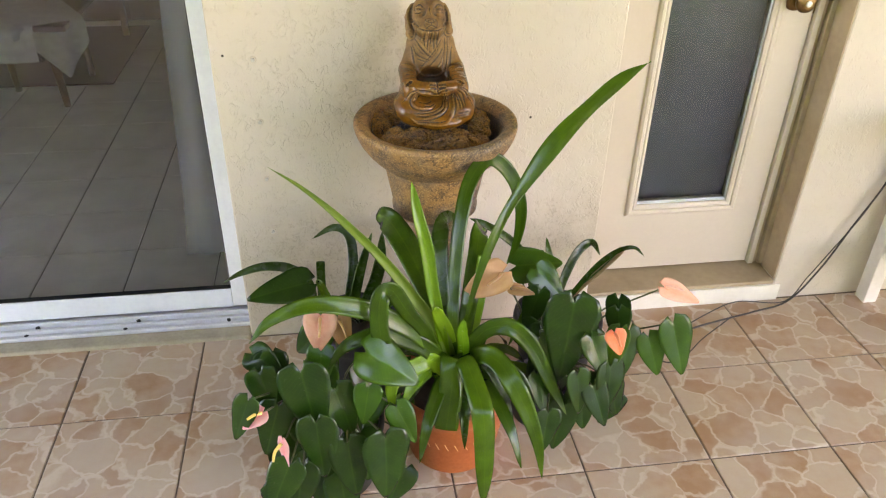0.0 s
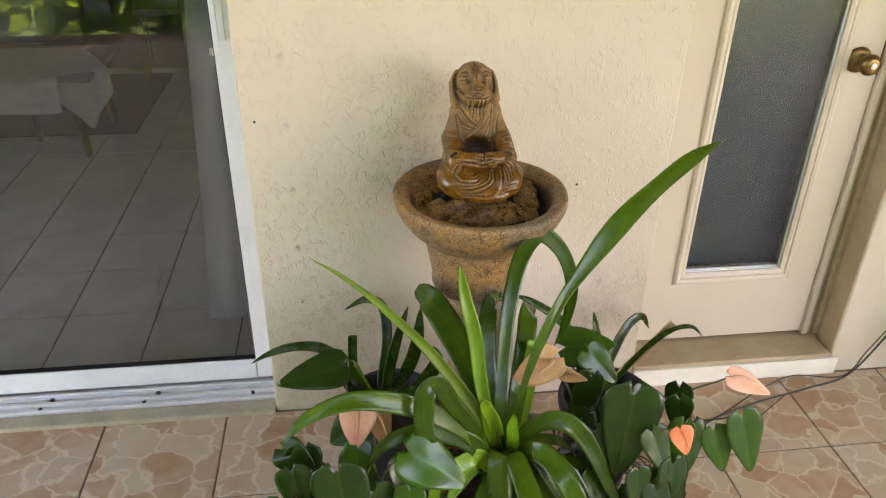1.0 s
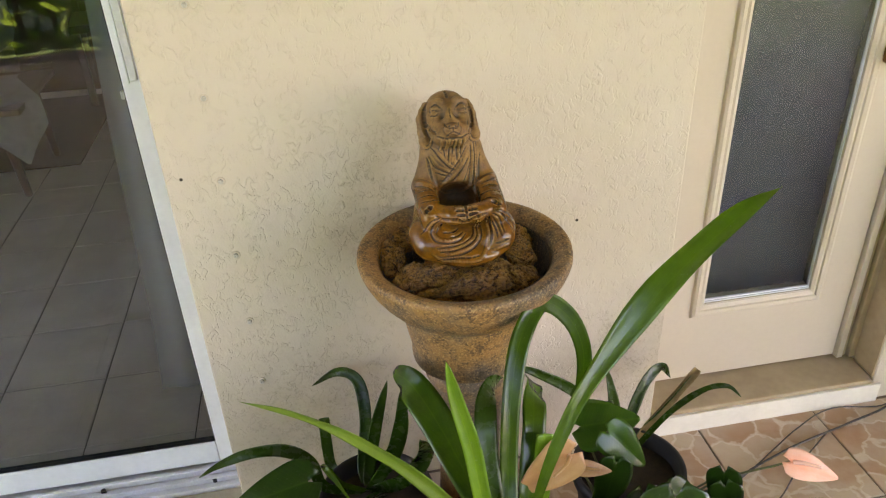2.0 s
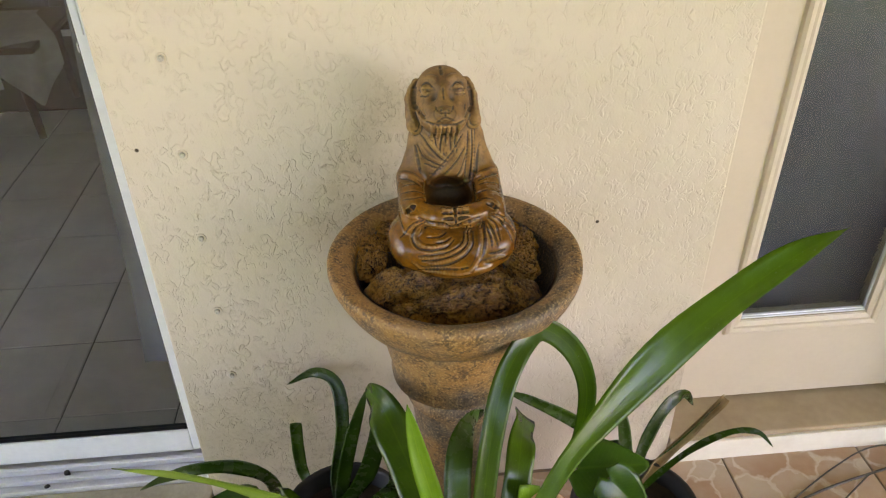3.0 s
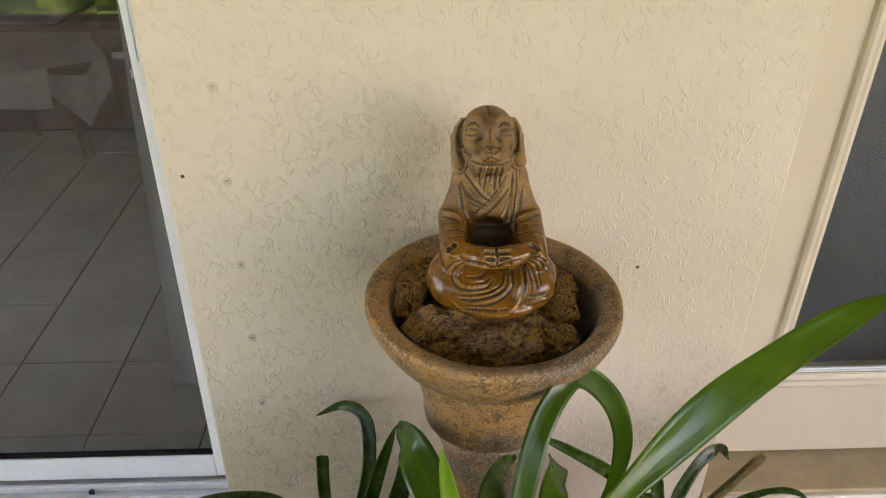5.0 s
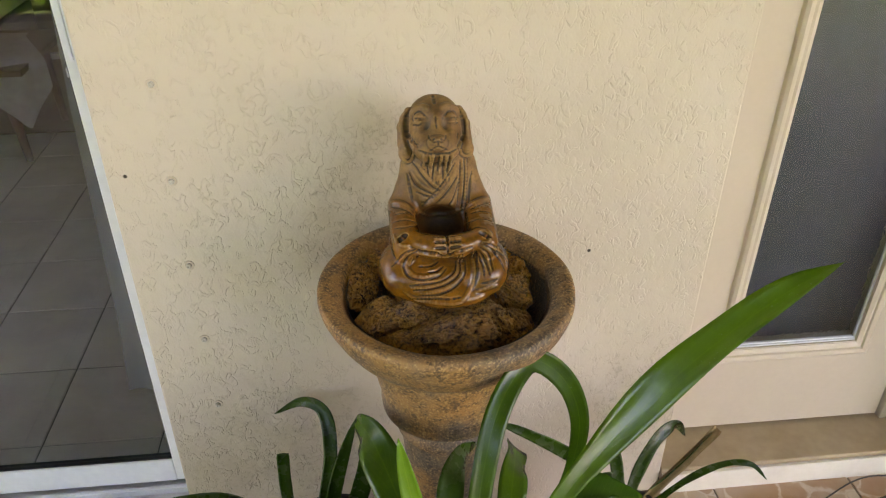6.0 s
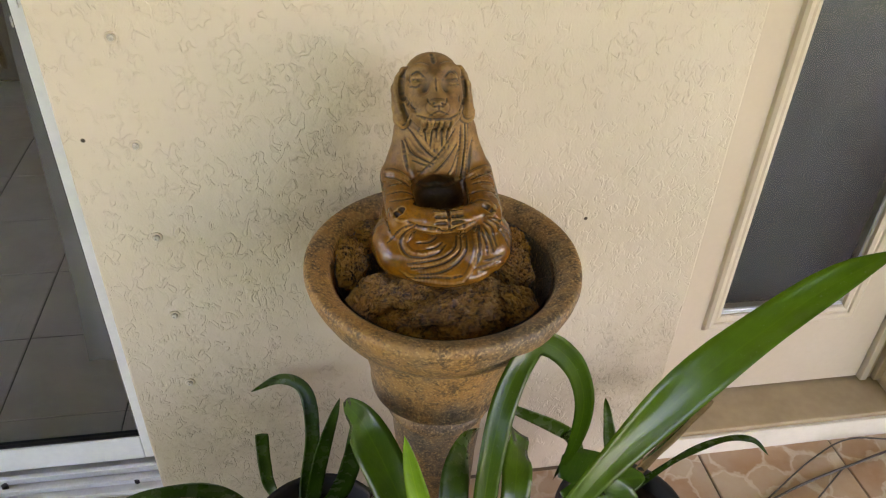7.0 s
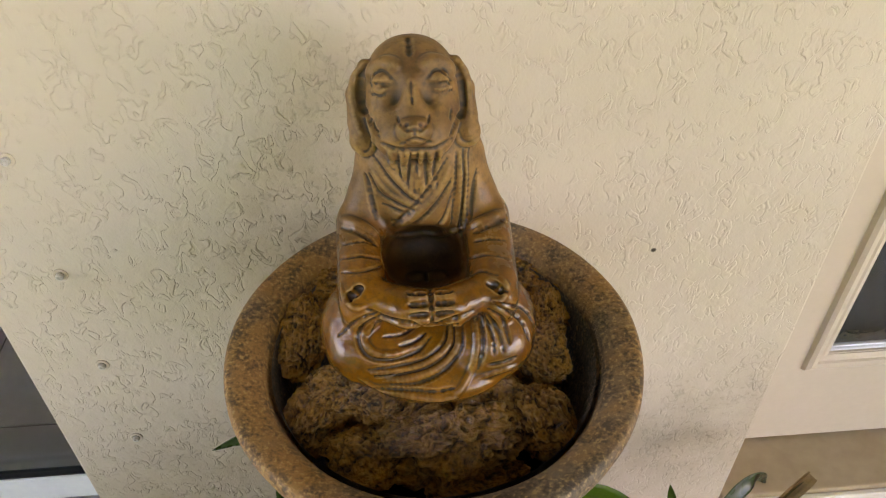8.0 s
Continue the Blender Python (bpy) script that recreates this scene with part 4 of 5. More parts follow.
    c.groove(0.79, (10.2, 142.3), (8.3, 125.4))
    c.groove(1.6, (-37.8, 144.2), (-26.2, 125.1), (-13.1, 111.2), (-2.6, 104.8))
    c.ridge(2, (-32.4, 143.7), (-20.9, 127), (-9.5, 113.7), (-1.8, 108.9))
    c.groove(1.3, (-42.4, 131.4), (-36, 116.4), (-21.7, 105.8), (-6.1, 98.2))
    c.ridge(1.7, (-40.5, 135.5), (-30.6, 118.9), (-18.1, 109.1), (-4.3, 102.1))
    c.groove(1.3, (-33.2, 106.6), (-19.9, 99.6), (-8.6, 95.5))
    c.groove(1, (-27, 92.8), (-17.4, 90.8))
    c.ridge(2.8, (22.8, 135.5), (10.7, 113.1), (-6.1, 96.8), (-27, 80.7))
    c.groove(1.4, (20.1, 139), (4.6, 116.4), (-9.6, 102.3), (-29.6, 85.4))
    c.groove(1.4, (25.2, 125.7), (14.3, 108.5), (-1.7, 92.7), (-21.7, 78.6))
    c.groove(1.4, (25.1, 116.1), (19.6, 98.3), (8.5, 80))
    c.ridge(1.6, (22.5, 107.2), (16.6, 90), (4.9, 78))
    c.groove(1.3, (27.7, 143.6), (26.2, 114.8), (22.8, 82.6))
    c.ridge(1.5, (30.6, 143.7), (30.1, 114.9), (26.4, 82))
    c.groove(1.3, (33.4, 145.3), (33.6, 112.2), (30, 80.7))
    c.ridge(1.4, (36.4, 145.6), (36.6, 116.5), (32.8, 82.6))
    c.groove(1.3, (38.2, 145.6), (38.4, 125.5), (36.7, 93.6))
    c.groove(2.4, (-45.9, 130.8), (-43.1, 115.2), (-39.3, 94.8))
    c.groove(2, (45.5, 130.2), (40.8, 107.5), (38.8, 88.7))
    c.ridge(3.4, (-68, 96.3), (-53.9, 90.8), (-39.9, 80.8))
    c.groove(2.2, (-68.4, 88.9), (-55.3, 84.8), (-41.4, 75.6))
    c.ridge(3.4, (37.4, 83.4), (51.3, 88.8), (68.2, 94.3))
    c.groove(2.2, (40.3, 78.7), (55.4, 84.8), (69, 88.7))
    c.groove(0.75, (-67.5, 75), (-50.6, 76.9), (-38.7, 72.4))
    c.groove(0.75, (-69.9, 63.7), (-51.5, 65.2), (-36, 61.4))
    c.groove(0.75, (-68.6, 53.3), (-51.3, 53.8), (-36.5, 56.7))
    c.groove(0.75, (39.3, 71.2), (52.1, 73.1), (65.6, 71.2))
    c.groove(0.75, (33.8, 58), (50.1, 60.7), (66.4, 56.4))
    c.groove(0.75, (32.6, 45.1), (42, 48.6), (54.6, 45.1))
    # the hollow between trunk and paws, the hem over it, and the mouths of the sleeves
    c.egg(c.slant(-3, 60, -0.008), (0.034, 0.032, 0.026), 0.010, True)
    c.ridge(1.8, (-30, 82), (-14, 79), (0, 80.5), (12, 78.5), (24, 81), (34, 84))
    for x in (-64, -61, -58, -55):
        c.dent(3.8, (x, 33.5 + (x + 64) * 0.75))
    for x in (48, 51, 54, 57):
        c.dent(3.6, (x, 39.5 - (x - 48) * 0.75))
    c.ridge(1.6, (-68.5, 44), (-66.1, 32.5), (-58, 26.5), (-50.5, 27.5))
    c.ridge(1.6, (57, 43), (60.8, 34.2), (55, 26), (46, 25.6))
    # paws: four toes each, meeting in the middle
    for v, w in ((41.2, 13), (31.8, 15), (23.2, 15), (15.6, 13)):
        c.ridge(3.9, (-1.2 - w, v - 0.3), (-8.5, v + 0.3), (-2.8, v))
        c.ridge(3.9, (3.6, v), (9.5, v + 0.3), (3.0 + w, v - 0.3))
    for v in (36.4, 27.4, 19.2):
        c.groove(1.9, (-17.0, v), (-9, v), (-2.2, v - 0.2))
        c.groove(1.9, (3.2, v - 0.2), (9.5, v), (17.5, v + 0.2))
    c.groove(1.5, (0.6, 46), (0.4, 36), (0.2, 26), (0.2, 12))
    c.groove(3, (-48.3, 24.4), (-35.5, 16.7), (-18.2, 12.5), (-2.3, 9.1), (16.1, 13.6), (32.8, 19.2))
    c.groove(1.8, (-38.5, 20), (-53.7, 10.4), (-58.5, -0.3), (-51.9, -14), (-33.3, -18.6), (-12.7, -14.6), (-0.2, -3.8))
    c.ridge(2.2, (-46.7, 12.1), (-53.5, 0), (-47.1, -10.8), (-31.9, -14.3), (-16.1, -10.6))
    c.groove(1.4, (-74, 3), (-57.7, 16.3), (-42.6, 21.1))
    c.groove(1.1, (-38.6, -0.3), (-20.9, 0.7), (-7.2, 9.1))
    c.groove(1.2, (-26, -8.4), (-14.5, -6.7), (-4.5, -0.9))
    c.groove(1.6, (-51.5, -25.3), (-28.9, -24.7), (-7.1, -21.3), (10.4, -8.9), (15.2, 8.9))
    c.groove(1.6, (-46.9, -32.1), (-22.7, -30.7), (0.4, -24.6), (17.1, -11.4), (19.5, 9.9))
    c.groove(1.6, (-34.5, -40), (-12.1, -38.9), (9.1, -30), (22.6, -14.7), (25.7, 5.1))
    c.ridge(1.8, (-49.5, -28.2), (-25.6, -28), (-3.9, -23), (13.7, -10.5), (17.7, 9.2))
    c.ridge(1.8, (-40.7, -36.1), (-17, -34.7), (5, -27.2), (19.8, -13.1), (21.6, 8.8))
    c.ridge(2.4, (34.8, 17.3), (36.8, -7), (31.7, -28.8), (21.1, -45.9), (10.2, -52.4))
    c.groove(2, (40.5, 13.7), (40.7, -10.8), (36.5, -31))
    c.ridge(2.2, (-60, -31.7), (-43.5, -42.9), (-21.4, -49.1), (0.9, -52.7), (18.1, -52.1))
    c.groove(1.4, (-52.6, -43.1), (-21, -44.2), (1.1, -46.9), (15.1, -45.1))
    c.groove(1.5, (45.2, 18.8), (57.8, 7.8), (62.2, -10.8))
    c.groove(1.5, (44.9, 13.5), (53.5, -0.3), (57.4, -17.6))
    c.groove(1.5, (50.7, 21.9), (71.9, 7.5), (80.6, -11.6))
    c.groove(1.5, (49.4, 24.4), (75.6, 15.5), (86.6, 1.3))
    c.groove(1.5, (44.3, 8.4), (48.8, -5.3), (49.5, -20.6))
    c.ridge(2, (36.4, -38.8), (52.2, -34.3), (69.6, -30.6))
    c.groove(1.4, (44.1, -28.4), (56.7, -26.9), (68, -23.5))
    pos, quads = c.skin()
    for _ in range(2):
        acc, num = np.zeros_like(pos), np.zeros(len(pos))
        for a in range(4):
            for b in ((a + 1) % 4, (a + 3) % 4):
                np.add.at(acc, quads[:, a], pos[quads[:, b]])
                np.add.at(num, quads[:, a], 1)
        pos = pos * 0.62 + 0.38 * acc / np.maximum(num, 1)[:, None]
    me = bpy.data.meshes.new("dog_statue")
    me.from_pydata((pos + np.array(at)).tolist(), [], quads.tolist())
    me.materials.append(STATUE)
    me.polygons.foreach_set("use_smooth", [True] * len(me.polygons))
    return tagged(new("dog_statue", me), "brown glazed cast-stone statue of a robed dog sitting cross-legged", "statue")


dog_statue((0.4095, 1.918, 0.742))


# ---- plants ----
def pot(name, at, r, h, material, label, group=""):
    p = thing(name, at, label, "plant pot", group)
    prof = [(0.0, 0), (r * 0.72, 0), (r * 0.75, 0.006), (r * 0.90, h * 0.70), (r * 0.93, h * 0.80), (r * 1.0, h * 0.84), (r * 1.02, h * 0.93), (r * 1.0, h), (r * 0.94, h * 1.0), (r * 0.91, h * 0.97), (r * 0.88, h * 0.80), (0, h * 0.79)]
    part("pot_body", lathe(prof, 56, at, 0.004), material, p, smooth=True)
    part("soil", lathe([(0, h * 0.80), (r * 0.875, h * 0.80), (r * 0.86, h * 0.83), (r * 0.5, h * 0.86), (0, h * 0.87)], 40, at, 0.03), SOIL, p, "dark potting soil", smooth=True)
    return p


PX, PY = 0.425, 1.618
terracotta = pot("terracotta_pot", (PX, PY, 0), 0.140, 0.215, TERRA, "orange terracotta pot with a scratched wave band", "plant pots")
for i in range(34):
    a = 2 * math.pi * i / 34
    r = 0.1185
    c = Vector((PX + r * math.cos(a), PY + r * math.sin(a), 0.105))
    t = Vector((-math.sin(a), math.cos(a), 0))
    o = Vector((math.cos(a), math.sin(a), -0.1))
    part("scratched_mark", tube([c - t * 0.006 + Vector((0, 0, 0.012)), c + o * 0.0015, c + t * 0.005 - Vector((0, 0, 0.012))], 0.0014, 0.0012, 5, 5), PALE, terracotta, smooth=True)
pot("nursery_pot", (0.215, 1.86, 0), 0.115, 0.215, BLACKPOT, "black plastic nursery pot half hidden by leaves", "plant pots")
pot("nursery_pot", (0.735, 1.83, 0), 0.115, 0.205, BLACKPOT, "black plastic nursery pot half hidden by leaves", "plant pots")
pot("nursery_pot", (0.150, 1.545, 0), 0.105, 0.185, BLACKPOT, "black plastic nursery pot under dark heart leaves", "plant pots")
pot("nursery_pot", (0.655, 1.690, 0), 0.080, 0.120, BLACKPOT, "small black plastic pot under dark heart leaves", "plant pots")


def strap_plant(at, label):
    return thing("bromeliad", at, label, "plant", "potted plants")


C0 = (PX - 0.012, PY - 0.045, 0.19)


def strap(plant, pts, width, material=None, label="", root=None, **k):
    pts = ([root] if root else []) + list(pts)
    return part("leaf", blade(pts, width, **k), material or STRAP, plant, label, smooth=True)


b = strap_plant((PX, PY, 0.18), "large green strap-leaved bromeliad in a terracotta pot")
strap(b, [(0.422, 1.535, 0.362), (0.453, 1.540, 0.530), (0.496, 1.545, 0.662), (0.545, 1.549, 0.752), (0.600, 1.552, 0.833), (0.655, 1.553, 0.896), (0.703, 1.551, 0.944), (0.747, 1.547, 0.977)], 0.053, STRAP, "long upright dark green leaf", C0, base=0.32, late=True, trough=0.3, facing=(-0.45, -0.30, 0.85), tip=1.8)
strap(b, [(0.391, 1.535, 0.382), (0.317, 1.535, 0.520), (0.257, 1.528, 0.617), (0.205, 1.510, 0.693), (0.162, 1.488, 0.756), (0.120, 1.462, 0.812), (0.078, 1.432, 0.862)], 0.031, STEMLEAF, "pale green pointed leaf with a brown tip", C0, base=1.0, tip=0.42, trough=0.5)
strap(b, [(0.381, 1.530, 0.412), (0.363, 1.548, 0.516), (0.353, 1.567, 0.600), (0.338, 1.586, 0.668), (0.327, 1.604, 0.734)], 0.028, STRAPLIGHT, "young bright green leaf", C0, tip=3.0, base=0.6, trough=0.4)
strap(b, [(0.404, 1.540, 0.402), (0.415, 1.594, 0.507), (0.433, 1.648, 0.611), (0.463, 1.702, 0.683), (0.512, 1.752, 0.703), (0.563, 1.762, 0.655), (0.592, 1.766, 0.575), (0.591, 1.768, 0.485), (0.568, 1.766, 0.410)], 0.033, STRAP, "", C0, tip=3.0, base=0.7, n=46)
strap(b, [(0.417, 1.500, 0.372), (0.434, 1.430, 0.362), (0.444, 1.372, 0.322), (0.448, 1.355, 0.225), (0.451, 1.350, 0.085)], 0.046, STRAP, "glossy leaf arching over the pot's rim", C0, tip=4.0, base=0.6, facing=(0, -0.6, 0.8))
strap(b, [(0.399, 1.500, 0.375), (0.392, 1.455, 0.322), (0.377, 1.420, 0.246)], 0.050, STRAP, "", C0, blunt=True, base=0.7, facing=(0, -0.8, 0.6))
strap(b, [(0.448, 1.500, 0.369), (0.486, 1.460, 0.388), (0.513, 1.420, 0.357), (0.544, 1.398, 0.292), (0.570, 1.392, 0.205), (0.587, 1.388, 0.105)], 0.047, STRAP, "glossy leaf arching over the pot's rim", C0, tip=1.3, base=0.7, facing=(-0.2, -0.6, 0.75))
strap(b, [(0.450, 1.520, 0.398), (0.510, 1.505, 0.441), (0.564, 1.490, 0.395), (0.614, 1.475, 0.291), (0.650, 1.460, 0.217)], 0.040, STRAP, "", C0, tip=1.5, base=0.7)
strap(b, [(0.352, 1.500, 0.425), (0.309, 1.488, 0.504), (0.275, 1.476, 0.572), (0.253, 1.460, 0.568), (0.248, 1.450, 0.520), (0.252, 1.440, 0.472)], 0.036, STRAP, "", C0, blunt=True, base=0.5, facing=(0, -1, 0.15), trough=0.05)
strap(b, [(0.352, 1.500, 0.410), (0.270, 1.484, 0.498), (0.205, 1.468, 0.543), (0.122, 1.452, 0.568), (0.050, 1.436, 0.551), (0.009, 1.420, 0.515)], 0.044, STRAP, "", C0, tip=1.2, base=0.6, facing=(0, -0.75, 0.6))
strap(b, [(0.365, 1.500, 0.378), (0.304, 1.488, 0.440), (0.247, 1.475, 0.471), (0.180, 1.462, 0.455), (0.145, 1.450, 0.41)], 0.042, STRAP, "", C0, tip=1.3, base=0.6)
strap(b, [(0.365, 1.500, 0.362), (0.314, 1.473, 0.377), (0.270, 1.447, 0.362), (0.270, 1.430, 0.290)], 0.040, STRAPLIGHT, "", C0, tip=1.6, base=0.6)
strap(b, [(0.385, 1.57, 0.41), (0.345, 1.65, 0.500), (0.315, 1.73, 0.535), (0.291, 1.80, 0.540), (0.270, 1.858, 0.518)], 0.058, STRAP, "", C0, tip=4.0, base=0.45)
strap(b, [(0.390, 1.56, 0.42), (0.385, 1.60, 0.52), (0.392, 1.65, 0.588), (0.412, 1.70, 0.595), (0.445, 1.75, 0.560)], 0.036, STRAPDARK, "", C0, tip=2.5, base=0.6)
strap(b, [(0.440, 1.58, 0.40), (0.470, 1.65, 0.51), (0.485, 1.70, 0.545), (0.500, 1.76, 0.535)], 0.040, STRAP, "", C0, blunt=True, base=0.7)
strap(b, [(0.455, 1.58, 0.38), (0.478, 1.62, 0.48), (0.486, 1.64, 0.53)], 0.030, STRAPLIGHT, "", C0, blunt=True, base=0.7)
strap(b, [(0.40, 1.54, 0.38), (0.372, 1.52, 0.47), (0.362, 1.51, 0.50)], 0.030, STRAPLIGHT, "", C0, tip=2.0, base=0.7)
strap(b, [(0.425, 1.52, 0.36), (0.418, 1.50, 0.44), (0.420, 1.495, 0.475)], 0.026, STRAPLIGHT, "", C0, tip=2.0, base=0.8)
strap(b, [(0.37, 1.52, 0.33), (0.32, 1.47, 0.345), (0.29, 1.44, 0.31)], 0.036, STRAPLIGHT, "", C0, tip=1.8, base=0.7)
strap(b, [(0.46, 1.53, 0.34), (0.53, 1.48, 0.33), (0.575, 1.45, 0.26)], 0.038, STRAPDARK, "", C0, tip=1.8, base=0.7)

for i in range(13):
    an = 2 * math.pi * i / 13 + 0.3
    ca, sa = math.cos(an), math.sin(an)
    ln = 0.13 + 0.035 * math.sin(i * 2.7)
    strap(b, [(PX + 0.035 * ca, PY - 0.06 + 0.035 * sa, 0.24), (PX + ln * 0.6 * ca, PY - 0.06 + ln * 0.6 * sa, 0.315 + 0.02 * math.sin(i * 1.9)), (PX + ln * 1.15 * ca, PY - 0.06 + ln * 1.15 * sa, 0.275), (PX + ln * 1.45 * ca, PY - 0.06 + ln * 1.45 * sa, 0.20)], 0.036, (STRAP, STRAPDARK)[i % 2], "", C0, tip=1.6, base=0.6, n=22, facing=(0.05, -0.2, 1))

L0 = (0.20, 1.90, 0.18)
b = strap_plant((0.215, 1.86, 0.165), "dark green strap-leaved plant in a black pot by the wall")
strap(b, [(0.193, 1.950, 0.20), (0.212, 2.000, 0.285), (0.206, 2.045, 0.352), (0.166, 2.068, 0.366), (0.108, 2.080, 0.328)], 0.027, STRAPDARK, "dark leaf bent over at the tip", L0, tip=2.0)
strap(b, [(0.205, 1.930, 0.20), (0.230, 1.955, 0.300), (0.264, 1.980, 0.397)], 0.027, STRAPDARK, "", L0, tip=2.4)
strap(b, [(0.130, 1.99, 0.17), (0.125, 1.995, 0.23), (0.127, 2.000, 0.306)], 0.023, STRAPDARK, "dark leaf cut square at its end", (0.17, 1.93, 0.16), blunt=True)
strap(b, [(0.118, 1.860, 0.256), (0.100, 1.835, 0.355), (0.060, 1.815, 0.412), (0.005, 1.802, 0.430), (-0.050, 1.800, 0.416), (-0.090, 1.802, 0.392)], 0.028, STRAPDARK, "", L0, tip=1.2)
strap(b, [(0.15, 1.84, 0.28), (0.128, 1.80, 0.37), (0.135, 1.76, 0.40), (0.175, 1.73, 0.33)], 0.016, STRAP, "", L0, tip=1.2)
strap(b, [(0.25, 1.88, 0.28), (0.275, 1.87, 0.37), (0.285, 1.88, 0.46)], 0.034, STRAPDARK, "", L0, tip=2.0)
strap(b, [(0.27, 1.85, 0.25), (0.31, 1.80, 0.36), (0.30, 1.76, 0.44)], 0.038, STRAPDARK, "", L0, tip=2.0)
strap(b, [(0.22, 1.82, 0.25), (0.20, 1.74, 0.33), (0.15, 1.66, 0.34), (0.10, 1.60, 0.27)], 0.034, STRAPDARK, "", L0, tip=1.6)

R0 = (0.735, 1.86, 0.17)
b = strap_plant((0.735, 1.83, 0.16), "dark green strap-leaved plant with one snapped dry leaf")
strap(b, [(0.755, 1.900, 0.217), (0.777, 1.925, 0.270), (0.813, 1.950, 0.322), (0.857, 1.975, 0.328), (0.896, 2.000, 0.268)], 0.026, STRAPDARK, "dark leaf hooked at the tip", R0, tip=2.2)
strap(b, [(0.800, 1.920, 0.205), (0.874, 1.960, 0.241), (0.953, 1.999, 0.287)], 0.020, BROWN, "snapped dry brown leaf", R0, blunt=True, trough=1.2)
strap(b, [(0.790, 1.915, 0.200), (0.864, 1.950, 0.232), (0.945, 1.99, 0.275)], 0.013, STRAPDARK, "", R0, blunt=True, trough=0.8)
strap(b, [(0.773, 1.860, 0.240), (0.814, 1.834, 0.338), (0.856, 1.808, 0.405), (0.889, 1.783, 0.430), (0.907, 1.757, 0.420)], 0.017, STRAPDARK, "", R0, tip=1.2)
strap(b, [(0.738, 1.900, 0.218), (0.732, 1.925, 0.289), (0.720, 1.950, 0.368)], 0.026, STRAPDARK, "", R0, tip=2.4)
strap(b, [(0.68, 1.88, 0.25), (0.64, 1.87, 0.36), (0.60, 1.84, 0.43), (0.53, 1.83, 0.49), (0.49, 1.84, 0.505)], 0.024, STRAPDARK, "", R0, tip=2.0)
strap(b, [(0.70, 1.85, 0.26), (0.66, 1.80, 0.36), (0.645, 1.78, 0.44)], 0.034, STRAPDARK, "", R0, blunt=True)
strap(b, [(0.72, 1.80, 0.25), (0.66, 1.72, 0.34), (0.60, 1.66, 0.36), (0.55, 1.62, 0.29)], 0.030, STRAP, "", R0, tip=1.6)


def anthurium(at, label):
    return thing("anthurium", at, label, "plant", "potted plants")


def hung(plant, root, centre, length, width, point, normal, material, seed, name="leaf", label=""):
    """A heart leaf round a centre, its tip pointing one way, on a stalk that bends up from the pot."""
    d = Vector(point).normalized()
    c = Vector(centre)
    a, t = c - d * length * 0.42, c + d * length * 0.58
    ob = part(name, heart(a, t, normal, width, droop=0.10 + 0.06 * math.sin(seed * 5), seed=seed * 2.3), material, plant, label, smooth=True)
    r = Vector(root)
    mid = (r + a) / 2 + Vector((0, 0, 0.05)) + (a - r).cross(Vector((0, 0, 1))) * 0.1 * math.sin(seed)
    part("stalk", tube([r, mid, a - Vector(normal).normalized() * 0.004], 0.0026, 0.0018, 14, 6), STALK, plant, smooth=True)
    return ob


AL, AR = (0.150, 1.545, 0.155), (0.655, 1.68, 0.100)
a = anthurium(AL, "dark glossy heart-leaved anthurium with pink flowers")
F = (0.0, -0.8, 0.6)
